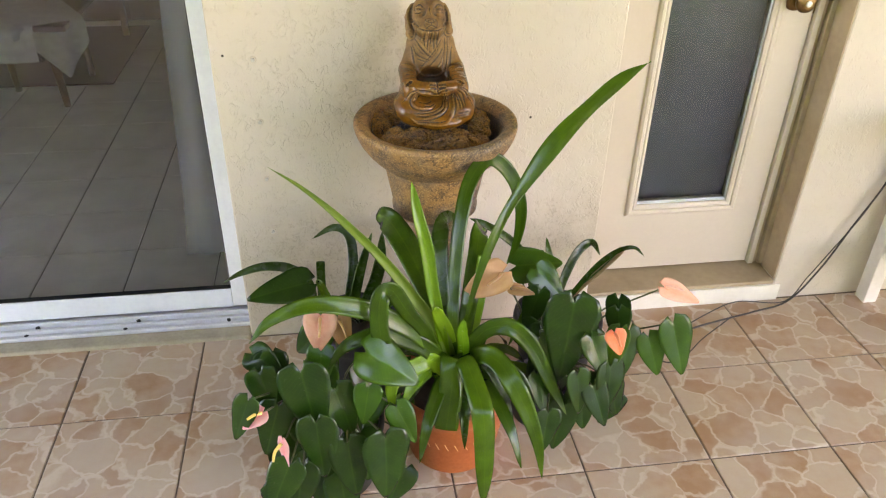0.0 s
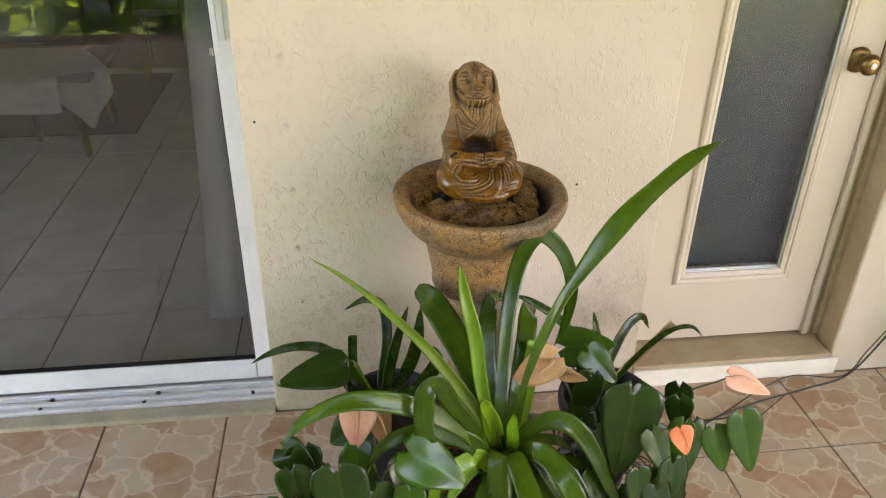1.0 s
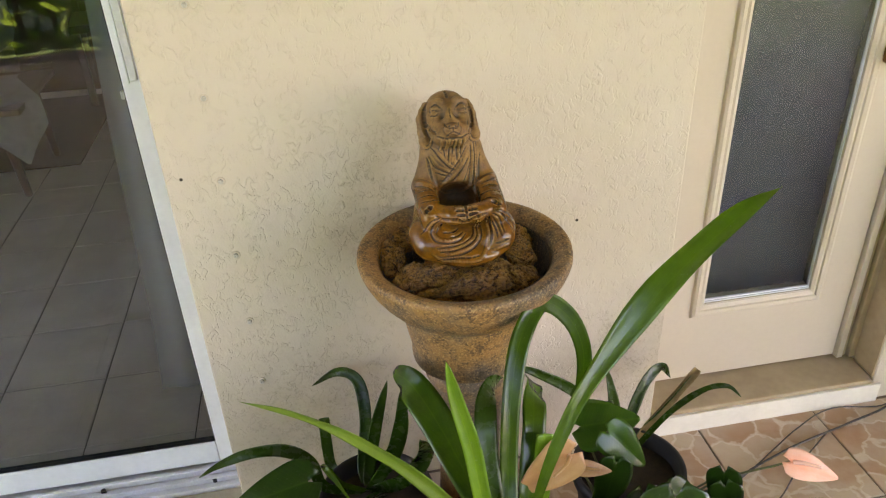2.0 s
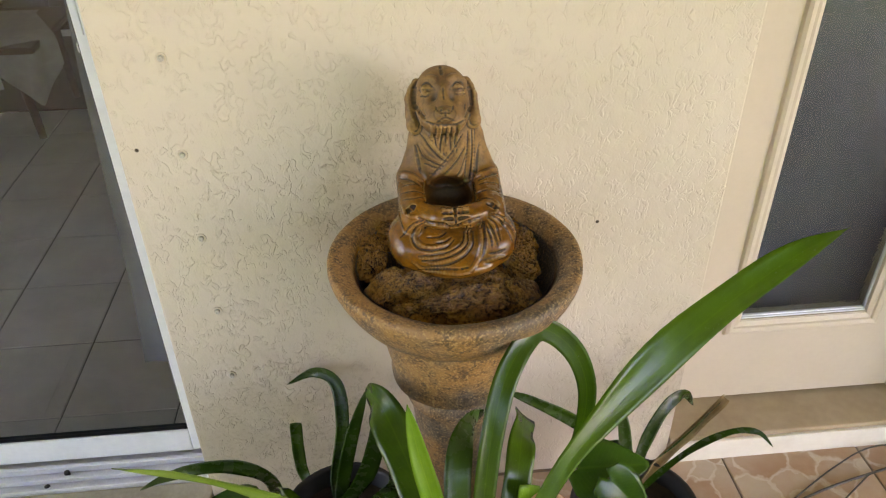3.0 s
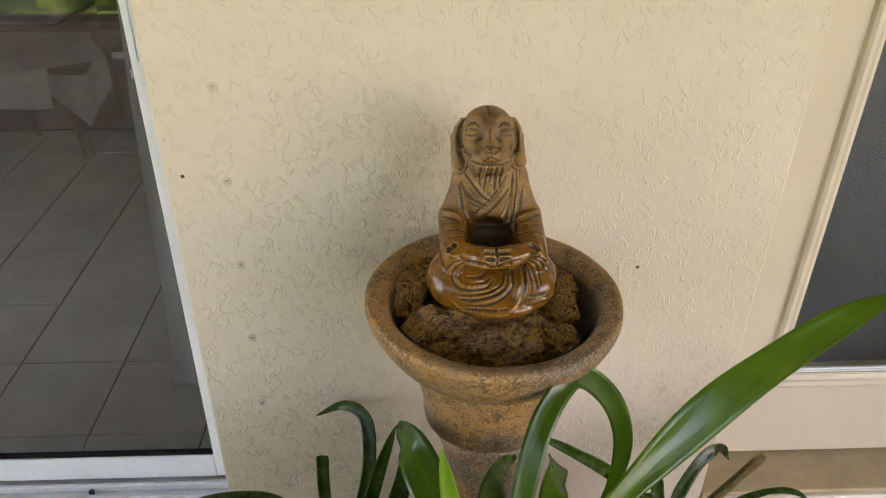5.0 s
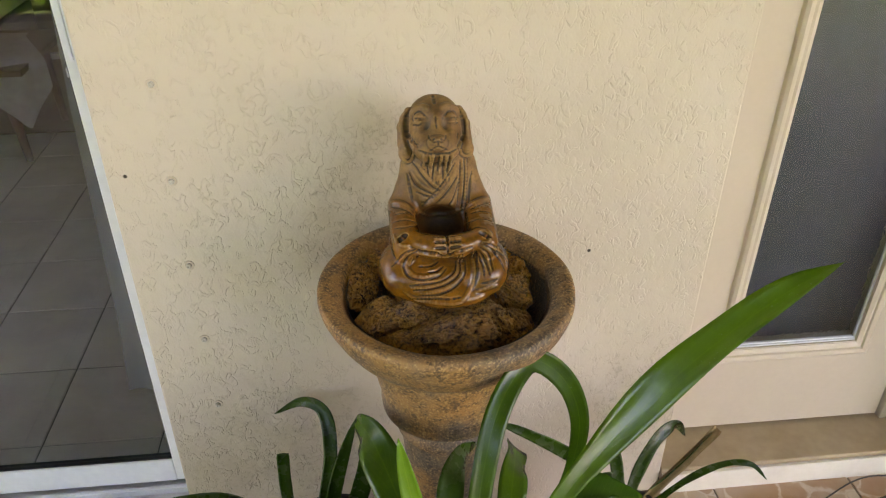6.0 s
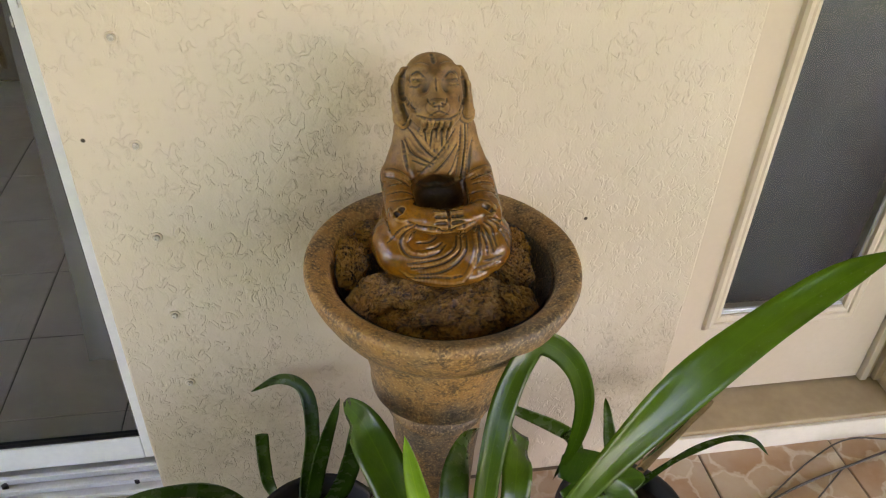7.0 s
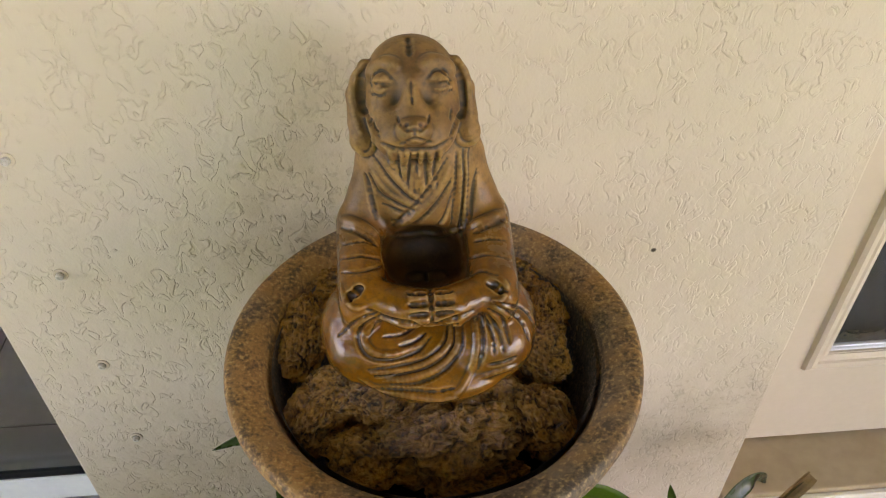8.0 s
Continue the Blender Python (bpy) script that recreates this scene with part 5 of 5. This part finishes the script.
for i, (c, ln, w, d, nrm, mt) in enumerate((
        ((0.050, 1.695, 0.438), 0.135, 0.085, (-1.0, -0.1, -0.15), (0.1, -0.55, 0.8), HEART), ((0.262, 1.415, 0.440), 0.125, 0.100, (0.75, -0.2, -0.5), (-0.1, -0.6, 0.8), HEARTLIGHT),
        ((0.105, 1.405, 0.375), 0.150, 0.105, (0.15, -0.3, -0.9), (-0.1, -0.9, 0.45), HEART), ((-0.022, 1.400, 0.352), 0.100, 0.055, (-0.35, -0.1, -0.9), (-0.35, -0.9, 0.3), HEART),
        ((0.020, 1.500, 0.400), 0.075, 0.065, (0.7, -0.3, -0.5), F, HEART), ((0.020, 1.455, 0.370), 0.085, 0.07, (0.2, -0.4, -0.9), F, HEART),
        ((0.170, 1.410, 0.340), 0.110, 0.085, (0.3, -0.3, -0.9), (0.2, -0.85, 0.5), HEART), ((0.120, 1.365, 0.290), 0.135, 0.085, (0.05, -0.2, -1.0), (-0.15, -0.95, 0.3), HEART),
        ((0.180, 1.355, 0.235), 0.140, 0.085, (0.1, -0.2, -1.0), (0.1, -0.95, 0.3), HEART), ((0.248, 1.340, 0.250), 0.150, 0.100, (0.0, -0.25, -1.0), (0.25, -0.9, 0.35), HEART),
        ((0.045, 1.315, 0.250), 0.110, 0.075, (-0.4, -0.3, -0.8), F, HEART), ((0.075, 1.345, 0.205), 0.120, 0.080, (-0.2, -0.2, -1), (-0.3, -0.9, 0.3), HEART),
        ((0.130, 1.470, 0.400), 0.090, 0.060, (-0.1, -0.5, -0.8), F, HEARTLIGHT), ((0.215, 1.400, 0.360), 0.080, 0.06, (-0.2, -0.4, -0.9), F, HEARTLIGHT),
        ((0.030, 1.420, 0.300), 0.110, 0.080, (-0.3, -0.3, -0.9), F, HEART), ((0.290, 1.400, 0.300), 0.090, 0.06, (0.4, -0.4, -0.8), F, HEARTLIGHT),
        ((0.100, 1.440, 0.250), 0.120, 0.09, (0.2, -0.3, -0.9), F, HEART), ((0.205, 1.420, 0.200), 0.120, 0.09, (0.1, -0.3, -0.9), F, HEART),
        ((0.120, 1.400, 0.150), 0.120, 0.09, (-0.1, -0.3, -0.9), F, HEART), ((0.055, 1.430, 0.180), 0.120, 0.085, (-0.5, -0.3, -0.8), F, HEART),
        ((0.110, 1.560, 0.400), 0.100, 0.075, (-0.5, 0.1, -0.6), F, HEART), ((0.160, 1.370, 0.130), 0.110, 0.08, (0.1, -0.3, -0.9), F, HEART))):
    hung(a, AL, c, ln, w, d, nrm, mt, i * 0.7)


fill = random.Random(11)
for i in range(26):
    c = (fill.uniform(0.0, 0.30), fill.uniform(1.38, 1.56), fill.uniform(0.10, 0.36))
    hung(a, AL, c, fill.uniform(0.08, 0.125), fill.uniform(0.06, 0.085), (fill.uniform(-0.6, 0.6), -0.35, -0.9), (fill.uniform(-0.6, 0.6), -0.75, fill.uniform(0.2, 0.8)), HEART if i % 5 else HEARTLIGHT, 40 + i * 0.9)


def flower(plant, root, centre, length, width, point, normal, petal, seed, label, spadix=YELLOW, reach=0.7):
    ob = hung(plant, root, centre, length, width, point, normal, petal, seed, "spathe", label)
    d, n = Vector(point).normalized(), Vector(normal).normalized()
    s = Vector(centre) - d * length * 0.36 + n * 0.004
    part("spadix", tube([s, s + n * 0.016 + d * length * 0.15, s + n * 0.022 + d * length * reach * 0.6], 0.0038, 0.0024, 10, 8), spadix, ob, smooth=True)


flower(a, AL, (0.000, 1.400, 0.345), 0.050, 0.042, (-0.75, -0.3, -0.45), (-0.3, -0.6, 0.7), PINK, 1.0, "pink heart-shaped flower")
flower(a, AL, (0.056, 1.335, 0.312), 0.072, 0.034, (0.0, -0.15, -1.0), (-0.75, -0.6, 0.2), PINK, 2.0, "pink flower with a yellow spadix")
flower(a, AL, (0.133, 1.500, 0.468), 0.075, 0.070, (-0.1, -0.4, -0.7), (0, -0.9, 0.35), PEACH, 3.0, "faded peach flower with pale veins", TAN)
flower(a, AL, (0.177, 1.510, 0.452), 0.080, 0.050, (0.2, -0.3, -0.9), (0.3, -0.9, 0.3), TAN, 3.7, "withered tan flower", TAN)

a = anthurium(AR, "dark heart-leaved anthurium with salmon and orange flowers")
for i, (c, ln, w, d, nrm, mt) in enumerate((
        ((0.645, 1.500, 0.405), 0.185, 0.120, (-0.15, -0.25, -1.0), (-0.15, -0.95, 0.35), HEART), ((0.745, 1.488, 0.365), 0.115, 0.055, (-0.25, -0.2, -1.0), (-0.6, -0.8, 0.3), HEARTLIGHT),
        ((0.838, 1.490, 0.345), 0.110, 0.065, (0.35, -0.2, -1.0), (-0.1, -0.9, 0.4), HEARTLIGHT), ((0.886, 1.482, 0.370), 0.140, 0.080, (0.30, -0.2, -1.0), (0.0, -0.9, 0.4), HEARTLIGHT),
        ((0.668, 1.450, 0.290), 0.110, 0.060, (0.15, -0.2, -1.0), (0.2, -0.95, 0.3), HEART), ((0.715, 1.450, 0.252), 0.110, 0.065, (0.3, -0.2, -0.9), F, HEART),
        ((0.740, 1.462, 0.285), 0.125, 0.075, (0.05, -0.2, -1), (0.2, -0.9, 0.3), HEART), ((0.587, 1.405, 0.235), 0.100, 0.065, (-0.1, -0.2, -1), (0.1, -0.9, 0.4), HEART),
        ((0.790, 1.590, 0.375), 0.110, 0.060, (0.1, -0.1, -1), (-0.5, -0.8, 0.3), HEART), ((0.632, 1.740, 0.430), 0.110, 0.100, (0.85, -0.1, 0.1), (-0.1, -0.5, 0.85), HEARTLIGHT),
        ((0.655, 1.700, 0.405), 0.100, 0.075, (0.6, -0.3, -0.6), F, HEARTLIGHT), ((0.700, 1.500, 0.200), 0.110, 0.08, (0.1, -0.3, -0.9), F, HEART),
        ((0.640, 1.470, 0.180), 0.110, 0.08, (-0.2, -0.3, -0.9), F, HEART), ((0.590, 1.500, 0.300), 0.120, 0.07, (-0.3, -0.2, -0.9), F, HEART),
        ((0.700, 1.560, 0.410), 0.090, 0.06, (0.5, -0.2, -0.6), F, HEART), ((0.770, 1.500, 0.220), 0.110, 0.07, (0.3, -0.2, -0.9), F, HEART))):
    hung(a, AR, c, ln, w, d, nrm, mt, 20 + i * 0.7)
for i in range(20):
    c = (fill.uniform(0.56, 0.80), fill.uniform(1.47, 1.68), fill.uniform(0.10, 0.38))
    hung(a, AR, c, fill.uniform(0.08, 0.12), fill.uniform(0.055, 0.08), (fill.uniform(-0.6, 0.6), -0.35, -0.9), (fill.uniform(-0.6, 0.6), -0.75, fill.uniform(0.2, 0.8)), HEART, 80 + i * 0.9)
flower(a, AR, (0.890, 1.530, 0.475), 0.085, 0.050, (0.85, -0.3, -0.3), (-0.15, -0.6, 0.8), SALMON, 5.0, "salmon pink flower with darker veins", SALMON)
flower(a, AR, (0.722, 1.430, 0.440), 0.050, 0.046, (0.2, -0.4, -0.8), (-0.1, -0.9, 0.4), ORANGE, 6.0, "bright orange flower", ORANGE)
flower(a, AR, (0.487, 1.611, 0.478), 0.105, 0.080, (-0.75, -0.2, -0.35), (0.15, -0.85, 0.5), TAN, 7.0, "large faded tan flower", TAN)
flower(a, AR, (0.575, 1.640, 0.430), 0.060, 0.030, (0.8, -0.1, -0.2), (0.0, -0.7, 0.7), TAN, 8.0, "withered tan flower", TAN)


# ---- small things on the wall and floor ----
for i in range(6):
    z = 0.348 + 0.157 * i
    s = thing("wall_screw", (0.005, WALL_Y, z), "small steel shutter screw set in the stucco", "screw", "shutter screws")
    part("screw_head", lathe([(0.0, 0.0), (0.0046, 0.0), (0.0048, 0.0018), (0.0040, 0.0050), (0.0020, 0.0055), (0.0015, 0.004), (0.0, 0.004)], 18, (0.005, WALL_Y - 0.001, z), axis="y"), SCREWPAINT, s, smooth=True)
    part("washer", lathe([(0.0, 0.0), (0.0085, 0.0), (0.0085, 0.0012), (0.0070, 0.0022), (0.0055, 0.0012), (0.0, 0.0012)], 22, (0.005, WALL_Y, z), axis="y"), CREAM, s, smooth=True)

for pts, r in (([(0.84, 1.72, 0.005), (1.00, 1.88, 0.005), (1.20, 1.965, 0.005), (1.42, 2.02, 0.005), (1.56, 2.055, 0.012), (1.65, 2.075, 0.11), (1.71, 2.078, 0.25), (1.785, 2.075, 0.46), (1.83, 2.075, 0.8)], 0.0028),
               ([(0.90, 1.83, 0.004), (1.10, 1.93, 0.004), (1.28, 2.03, 0.004), (1.40, 2.07, 0.012), (1.55, 2.06, 0.006), (1.62, 2.078, 0.08), (1.67, 2.08, 0.17), (1.745, 2.08, 0.32), (1.81, 2.08, 0.55), (1.85, 2.08, 0.8)], 0.0018),
               ([(1.02, 1.86, 0.004), (1.10, 1.83, 0.004), (1.22, 1.92, 0.004), (1.34, 2.0, 0.004)], 0.0018)):
    tagged(link("cable", tube(pts, r, None, 70, 8), CABLE, True), "thin black cable lying on tiles and up the wall", "cable", "cables")

bench = thing("bench", (2.2, 2.0, 0), "white painted wooden bench beside the wall", "bench")
for x in (1.805, 2.75):
    for y in (1.80, 2.03):
        part("leg", one_box(x, x + 0.045, y, y + 0.045, 0.0, 0.62, bevel=0.003), WHITEPAINT, bench)
part("front_rail", one_box(1.8505, 2.749, 1.806, 1.838, 0.17, 0.225, bevel=0.003), WHITEPAINT, bench)
part("back_rail", one_box(1.8505, 2.749, 2.036, 2.068, 0.17, 0.225, bevel=0.003), WHITEPAINT, bench)
part("top", one_box(1.79, 2.81, 1.78, 2.09, 0.621, 0.65, bevel=0.004), WHITEPAINT, bench)
part("side_rail", one_box(1.812, 1.842, 1.8455, 2.0295, 0.17, 0.225, bevel=0.003), WHITEPAINT, bench)

# ---- room behind the glass ----
RZ = -0.09
tagged(link("room_floor", one_box(-4.2, 4.6, 2.258, 6.2, -0.2, RZ - 0.003), SLATEJOINT), "grey tiled room floor", "floor", kind="structure")
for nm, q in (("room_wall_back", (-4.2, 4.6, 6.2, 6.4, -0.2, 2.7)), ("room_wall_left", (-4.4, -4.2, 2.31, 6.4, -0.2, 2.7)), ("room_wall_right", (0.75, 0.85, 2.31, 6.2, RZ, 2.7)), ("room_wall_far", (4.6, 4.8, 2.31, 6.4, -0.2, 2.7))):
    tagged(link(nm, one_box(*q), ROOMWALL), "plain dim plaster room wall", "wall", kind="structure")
tagged(link("room_ceiling", one_box(-4.4, 4.8, 2.305, 6.4, 2.7, 2.85), CEILING), "plain tan room ceiling", "ceiling", kind="structure")
bm = bmesh.new()
cols = []
for i in range(60):
    u = i / 59
    y = 2.53 + 0.006 * math.sin(u * 8)
    cols.append([bm.verts.new((-0.330 + 0.115 * u + 0.085 * min(z, 1.1) + 0.006 * math.sin(z * 6 + u * 2), y - 0.05 * z, z)) for z in (0.02, 0.25, 0.5, 0.8, 1.2, 2.05)])
for p, q in zip(cols, cols[1:]):
    for j in range(5):
        bm.faces.new((p[j], q[j], q[j + 1], p[j + 1]))
tagged(link("curtain", bm, CURTAIN, True), "pale grey-blue sheer curtain drawn to the side", "curtain")


def chair(at, turn, material, label):
    c = thing("dining_chair", at, label, "chair", "dining chairs")
    m = pose(*at, 0, 0, turn)
    part("seat", one_box(-0.22, 0.22, -0.21, 0.21, 0.43, 0.475, bevel=0.008, m=m), material, c)
    for x in (-1, 1):
        part("leg", one_box(x * 0.19 - 0.02, x * 0.19 + 0.02, -0.20, -0.16, 0, 0.429, bevel=0.003, m=m), material, c)
        part("leg", one_box(x * 0.19 - 0.02, x * 0.19 + 0.02, 0.17, 0.21, 0, 0.429, bevel=0.003, m=m), material, c)
        part("back_post", one_box(x * 0.19 - 0.02, x * 0.19 + 0.02, 0.17, 0.21, 0.476, 0.95, bevel=0.003, m=m), material, c)
    part("backrest", one_box(-0.169, 0.169, 0.178, 0.202, 0.62, 0.94, bevel=0.004, m=m), material, c)
    return c


def draped(name, corners, drops, top, at, label):
    """A cloth over a table's edge: its flat part and the fall in front, with soft waves."""
    bm = bmesh.new()
    n = 30
    rows = []
    (x0, y0), (x1, y1) = corners
    for i in range(n + 1):
        u = i / n
        ex, ey = x0 + (x1 - x0) * u, y0 + (y1 - y0) * u
        back = Vector((y0 - y1, x1 - x0, 0)).normalized()
        fall = drops(u)
        col = [Vector((ex, ey, top)) + back * d for d in (at, at * 0.5, 0.02)]
        for k in range(1, 8):
            w = 0.010 * math.sin(u * 19 + k * 0.3) * k / 7
            col.append(Vector((ex, ey, top - 0.004 - fall * k / 7)) - back * (0.004 + w))
        rows.append([bm.verts.new(v) for v in col])
    for p, q in zip(rows, rows[1:]):
        for j in range(len(p) - 1):
            bm.faces.new((p[j], q[j], q[j + 1], p[j + 1]))
    bmesh.ops.recalc_face_normals(bm, faces=bm.faces)
    tagged(link(name, bm, CLOTH, True), label, "tablecloth", "tablecloths")


low = thing("low_table", (-1.75, 4.40, RZ), "long low brown wooden table under white cloths", "table")
part("tabletop", one_box(-2.75, -1.06, 4.13, 4.72, 0.310, 0.338, bevel=0.004), WOOD, low)
for x, y in ((-1.16, 4.20), (-1.47, 4.45), (-1.64, 4.12), (-2.65, 4.22), (-2.65, 4.62), (-1.14, 4.64)):
    part("leg", tube([(x, y, RZ), (x - 0.012, y + 0.01, 0.1), (x - 0.03, y + 0.03, 0.309)], 0.017, 0.028, 8, 8), WOOD, low, smooth=True)
draped("tablecloth", ((-2.75, 4.105), (-1.20, 4.105)), lambda u: 0.155 + 0.01 * math.sin(u * 9), 0.343, 0.55, "grey-white tablecloth hanging straight over the table front")
draped("tablecloth", ((-1.29, 4.085), (-1.00, 4.25)), lambda u: 0.06 + 0.22 * max(0.0, 1 - abs(u - 0.62) / 0.5), 0.348, 0.45, "white tablecloth hanging in a point over the table corner")
chair((-0.50, 4.70, RZ), 100, DARKWOOD, "dark wooden dining chair beside the table")
chair((-0.42, 5.35, RZ), 60, DARKWOOD, "dark wooden dining chair beside the table")
chair((-0.95, 5.60, RZ), 10, WOOD, "brown wooden dining chair behind the table")
cover = thing("covered_armchair", (-1.85, 5.1, RZ), "armchair under a pale blue-white dust cover", "armchair")
bm = one_box(-2.3, -1.42, 4.85, 5.5, 0.30, 0.72, bevel=0.09)
part("dust_cover", bm, CLOTH, cover, smooth=True)
part("seat_base", one_box(-2.25, -1.47, 4.9, 5.45, RZ, 0.31, bevel=0.01), DARKWOOD, cover)
tagged(link("rug", one_box(-3.3, -1.0, 4.5, 5.6, RZ + 0.001, RZ + 0.010, bevel=0.003), WOOD), "flat brown rug on the grey room tiles", "rug")
cab = thing("sideboard", (-2.3, 5.9, RZ), "low brown wooden sideboard against the room wall", "sideboard")
part("cabinet_body", one_box(-3.3, -0.2, 5.75, 6.18, RZ, 0.78, bevel=0.01), WOOD, cab)
# added sheet, standing in for the dim interior and reflections in the pane
tagged(link("door_blind", one_box(0.90, 1.6, 2.275, 2.281, 0.06, 2.1), GLASSBACK), "added plain grey sheet behind the door glass for its dim tone", "blind")

# ---- garden behind the patio ----
rng = np.random.default_rng(5)
bm = bmesh.new()


def shrub_leaf(bm, at, size, d, nrm):
    s = d.cross(nrm).normalized() * size * 0.32
    f = bm.faces.new([bm.verts.new(v) for v in (at, at + d * size * 0.5 + s, at + d * size, at + d * size * 0.5 - s)])
    lay = bm.loops.layers.uv.verify()
    for lp, c in zip(f.loops, ((0.5, 0), (1, 0.5), (0.5, 1), (0, 0.5))):
        lp[lay].uv = c


for k in range(15000):
    x = rng.uniform(-9.5, 3.2)
    z = rng.uniform(-0.02, 1.0) * (2.7 + 0.6 * noise.noise((x * 0.8, 0, 3.0)))
    y = -2.45 - rng.uniform(0, 1.3) - 0.35 * noise.noise((x * 0.9, z * 0.9, 1.0)) - 0.30 * z
    if noise.noise((x * 1.6, y * 1.6, z * 1.6)) < -0.3:
        continue
    d = (Vector(rng.normal(size=3)) + Vector((0, 0.5, 0.2))).normalized()
    nn = (Vector(rng.normal(size=3)) * 0.6 + Vector((0.3, 0.5, 0.8))).normalized()
    shrub_leaf(bm, Vector((x, y, max(z, -0.1))), rng.uniform(0.12, 0.24) * (1 + 0.35 * z), d, nn)
tagged(link("garden_shrubs", bm, SHRUB), "sunlit green shrubs along the garden edge", "shrubs", kind="stuff")
for k in range(26):
    x = -8 + 12 * k / 25 + rng.uniform(-0.2, 0.2)
    y = -2.95 + rng.uniform(-0.3, 0.2)
    tagged(link("shrub_stem", tube([(x, y, -0.14), (x + rng.uniform(-0.1, 0.1), y, 0.8), (x + rng.uniform(-0.3, 0.3), y - 0.1, 1.9)], 0.025, 0.010, 10, 7), BARK, True), "thin upright shrub stem in the garden", "shrub stem", "shrub stems")

# ---- tiles, last ----
PITCH, JX, JY, GAP = 0.3165, -0.223, 1.8, 0.0045


def tile_mesh(name, w, h, material):
    bm = bmesh.new()
    vs = bmesh.ops.create_cube(bm, size=1.0)["verts"]
    bmesh.ops.transform(bm, matrix=Matrix.Translation((0, 0, -0.006)) @ Matrix.Diagonal((w, h, 0.012, 1)), verts=vs)
    top = [e for e in bm.edges if all(v.co.z > -0.001 for v in e.verts)]
    bmesh.ops.bevel(bm, geom=top, offset=0.0016, segments=1, affect="EDGES")
    me = bpy.data.meshes.new(name)
    bm.to_mesh(me)
    bm.free()
    me.materials.append(material)
    return me


near_tile = tile_mesh("tile", PITCH - GAP, PITCH - GAP, TILE)
wall_tile = tile_mesh("wall_row_tile", PITCH - GAP, 0.290 - GAP, TILE)
far = []
for i in range(-12, 14):
    for j in range(-12, 2):
        x = JX + PITCH * (i + 0.5)
        if x - PITCH / 2 < -4.2 or x + PITCH / 2 > 4.6:
            continue
        y = JY + PITCH * (j - 0.5)
        if j == 1:
            y = JY + 0.290 / 2
        if y - PITCH / 2 < -1.9:
            continue
        if -1.6 < x < 2.6 and y > 0.2:
            t = new("tile", wall_tile if j == 1 else near_tile)
            t.parent = patio
            t.location = (x, y, rng.uniform(-0.0006, 0.0006))
            t.rotation_euler = (rng.uniform(-0.0015, 0.0015), rng.uniform(-0.0015, 0.0015), math.pi * int(rng.integers(0, 2)))
        else:
            far.append((x, y, (0.290 if j == 1 else PITCH) - GAP))
bm = bmesh.new()
for x, y, h in far:
    box(bm, x - (PITCH - GAP) / 2, x + (PITCH - GAP) / 2, y - h / 2, y + h / 2, -0.012, 0.0)
rest = part("far_tiles", bm, TILE, patio)
rest["kind"] = "stuff"

RP = 0.296
slate = tile_mesh("room_tile", RP - 0.004, RP - 0.004, SLATE)
room_floor = bpy.data.objects["room_floor"]
far = []
for i in range(-13, 5):
    for j in range(-2, 12):
        x, y = -0.846 + RP * (i + 0.5), 2.762 + RP * (j + 0.5)
        if y - RP / 2 < 2.16 or y + RP / 2 > 6.2 or x + RP / 2 > 0.75:
            continue
        if x > -2.4 and y < 4.6 and y - RP / 2 > 2.26:
            t = new("room_tile", slate)
            t.parent = room_floor
            t.location = (x, y, RZ)
        else:
            far.append((x, y))
bm = bmesh.new()
for x, y in far:
    box(bm, x - RP / 2 + 0.002, x + RP / 2 - 0.002, max(y - RP / 2 + 0.002, 2.260), y + RP / 2 - 0.002, RZ - 0.01, RZ)
rest = part("far_room_tiles", bm, SLATE, room_floor)
rest["kind"] = "stuff"
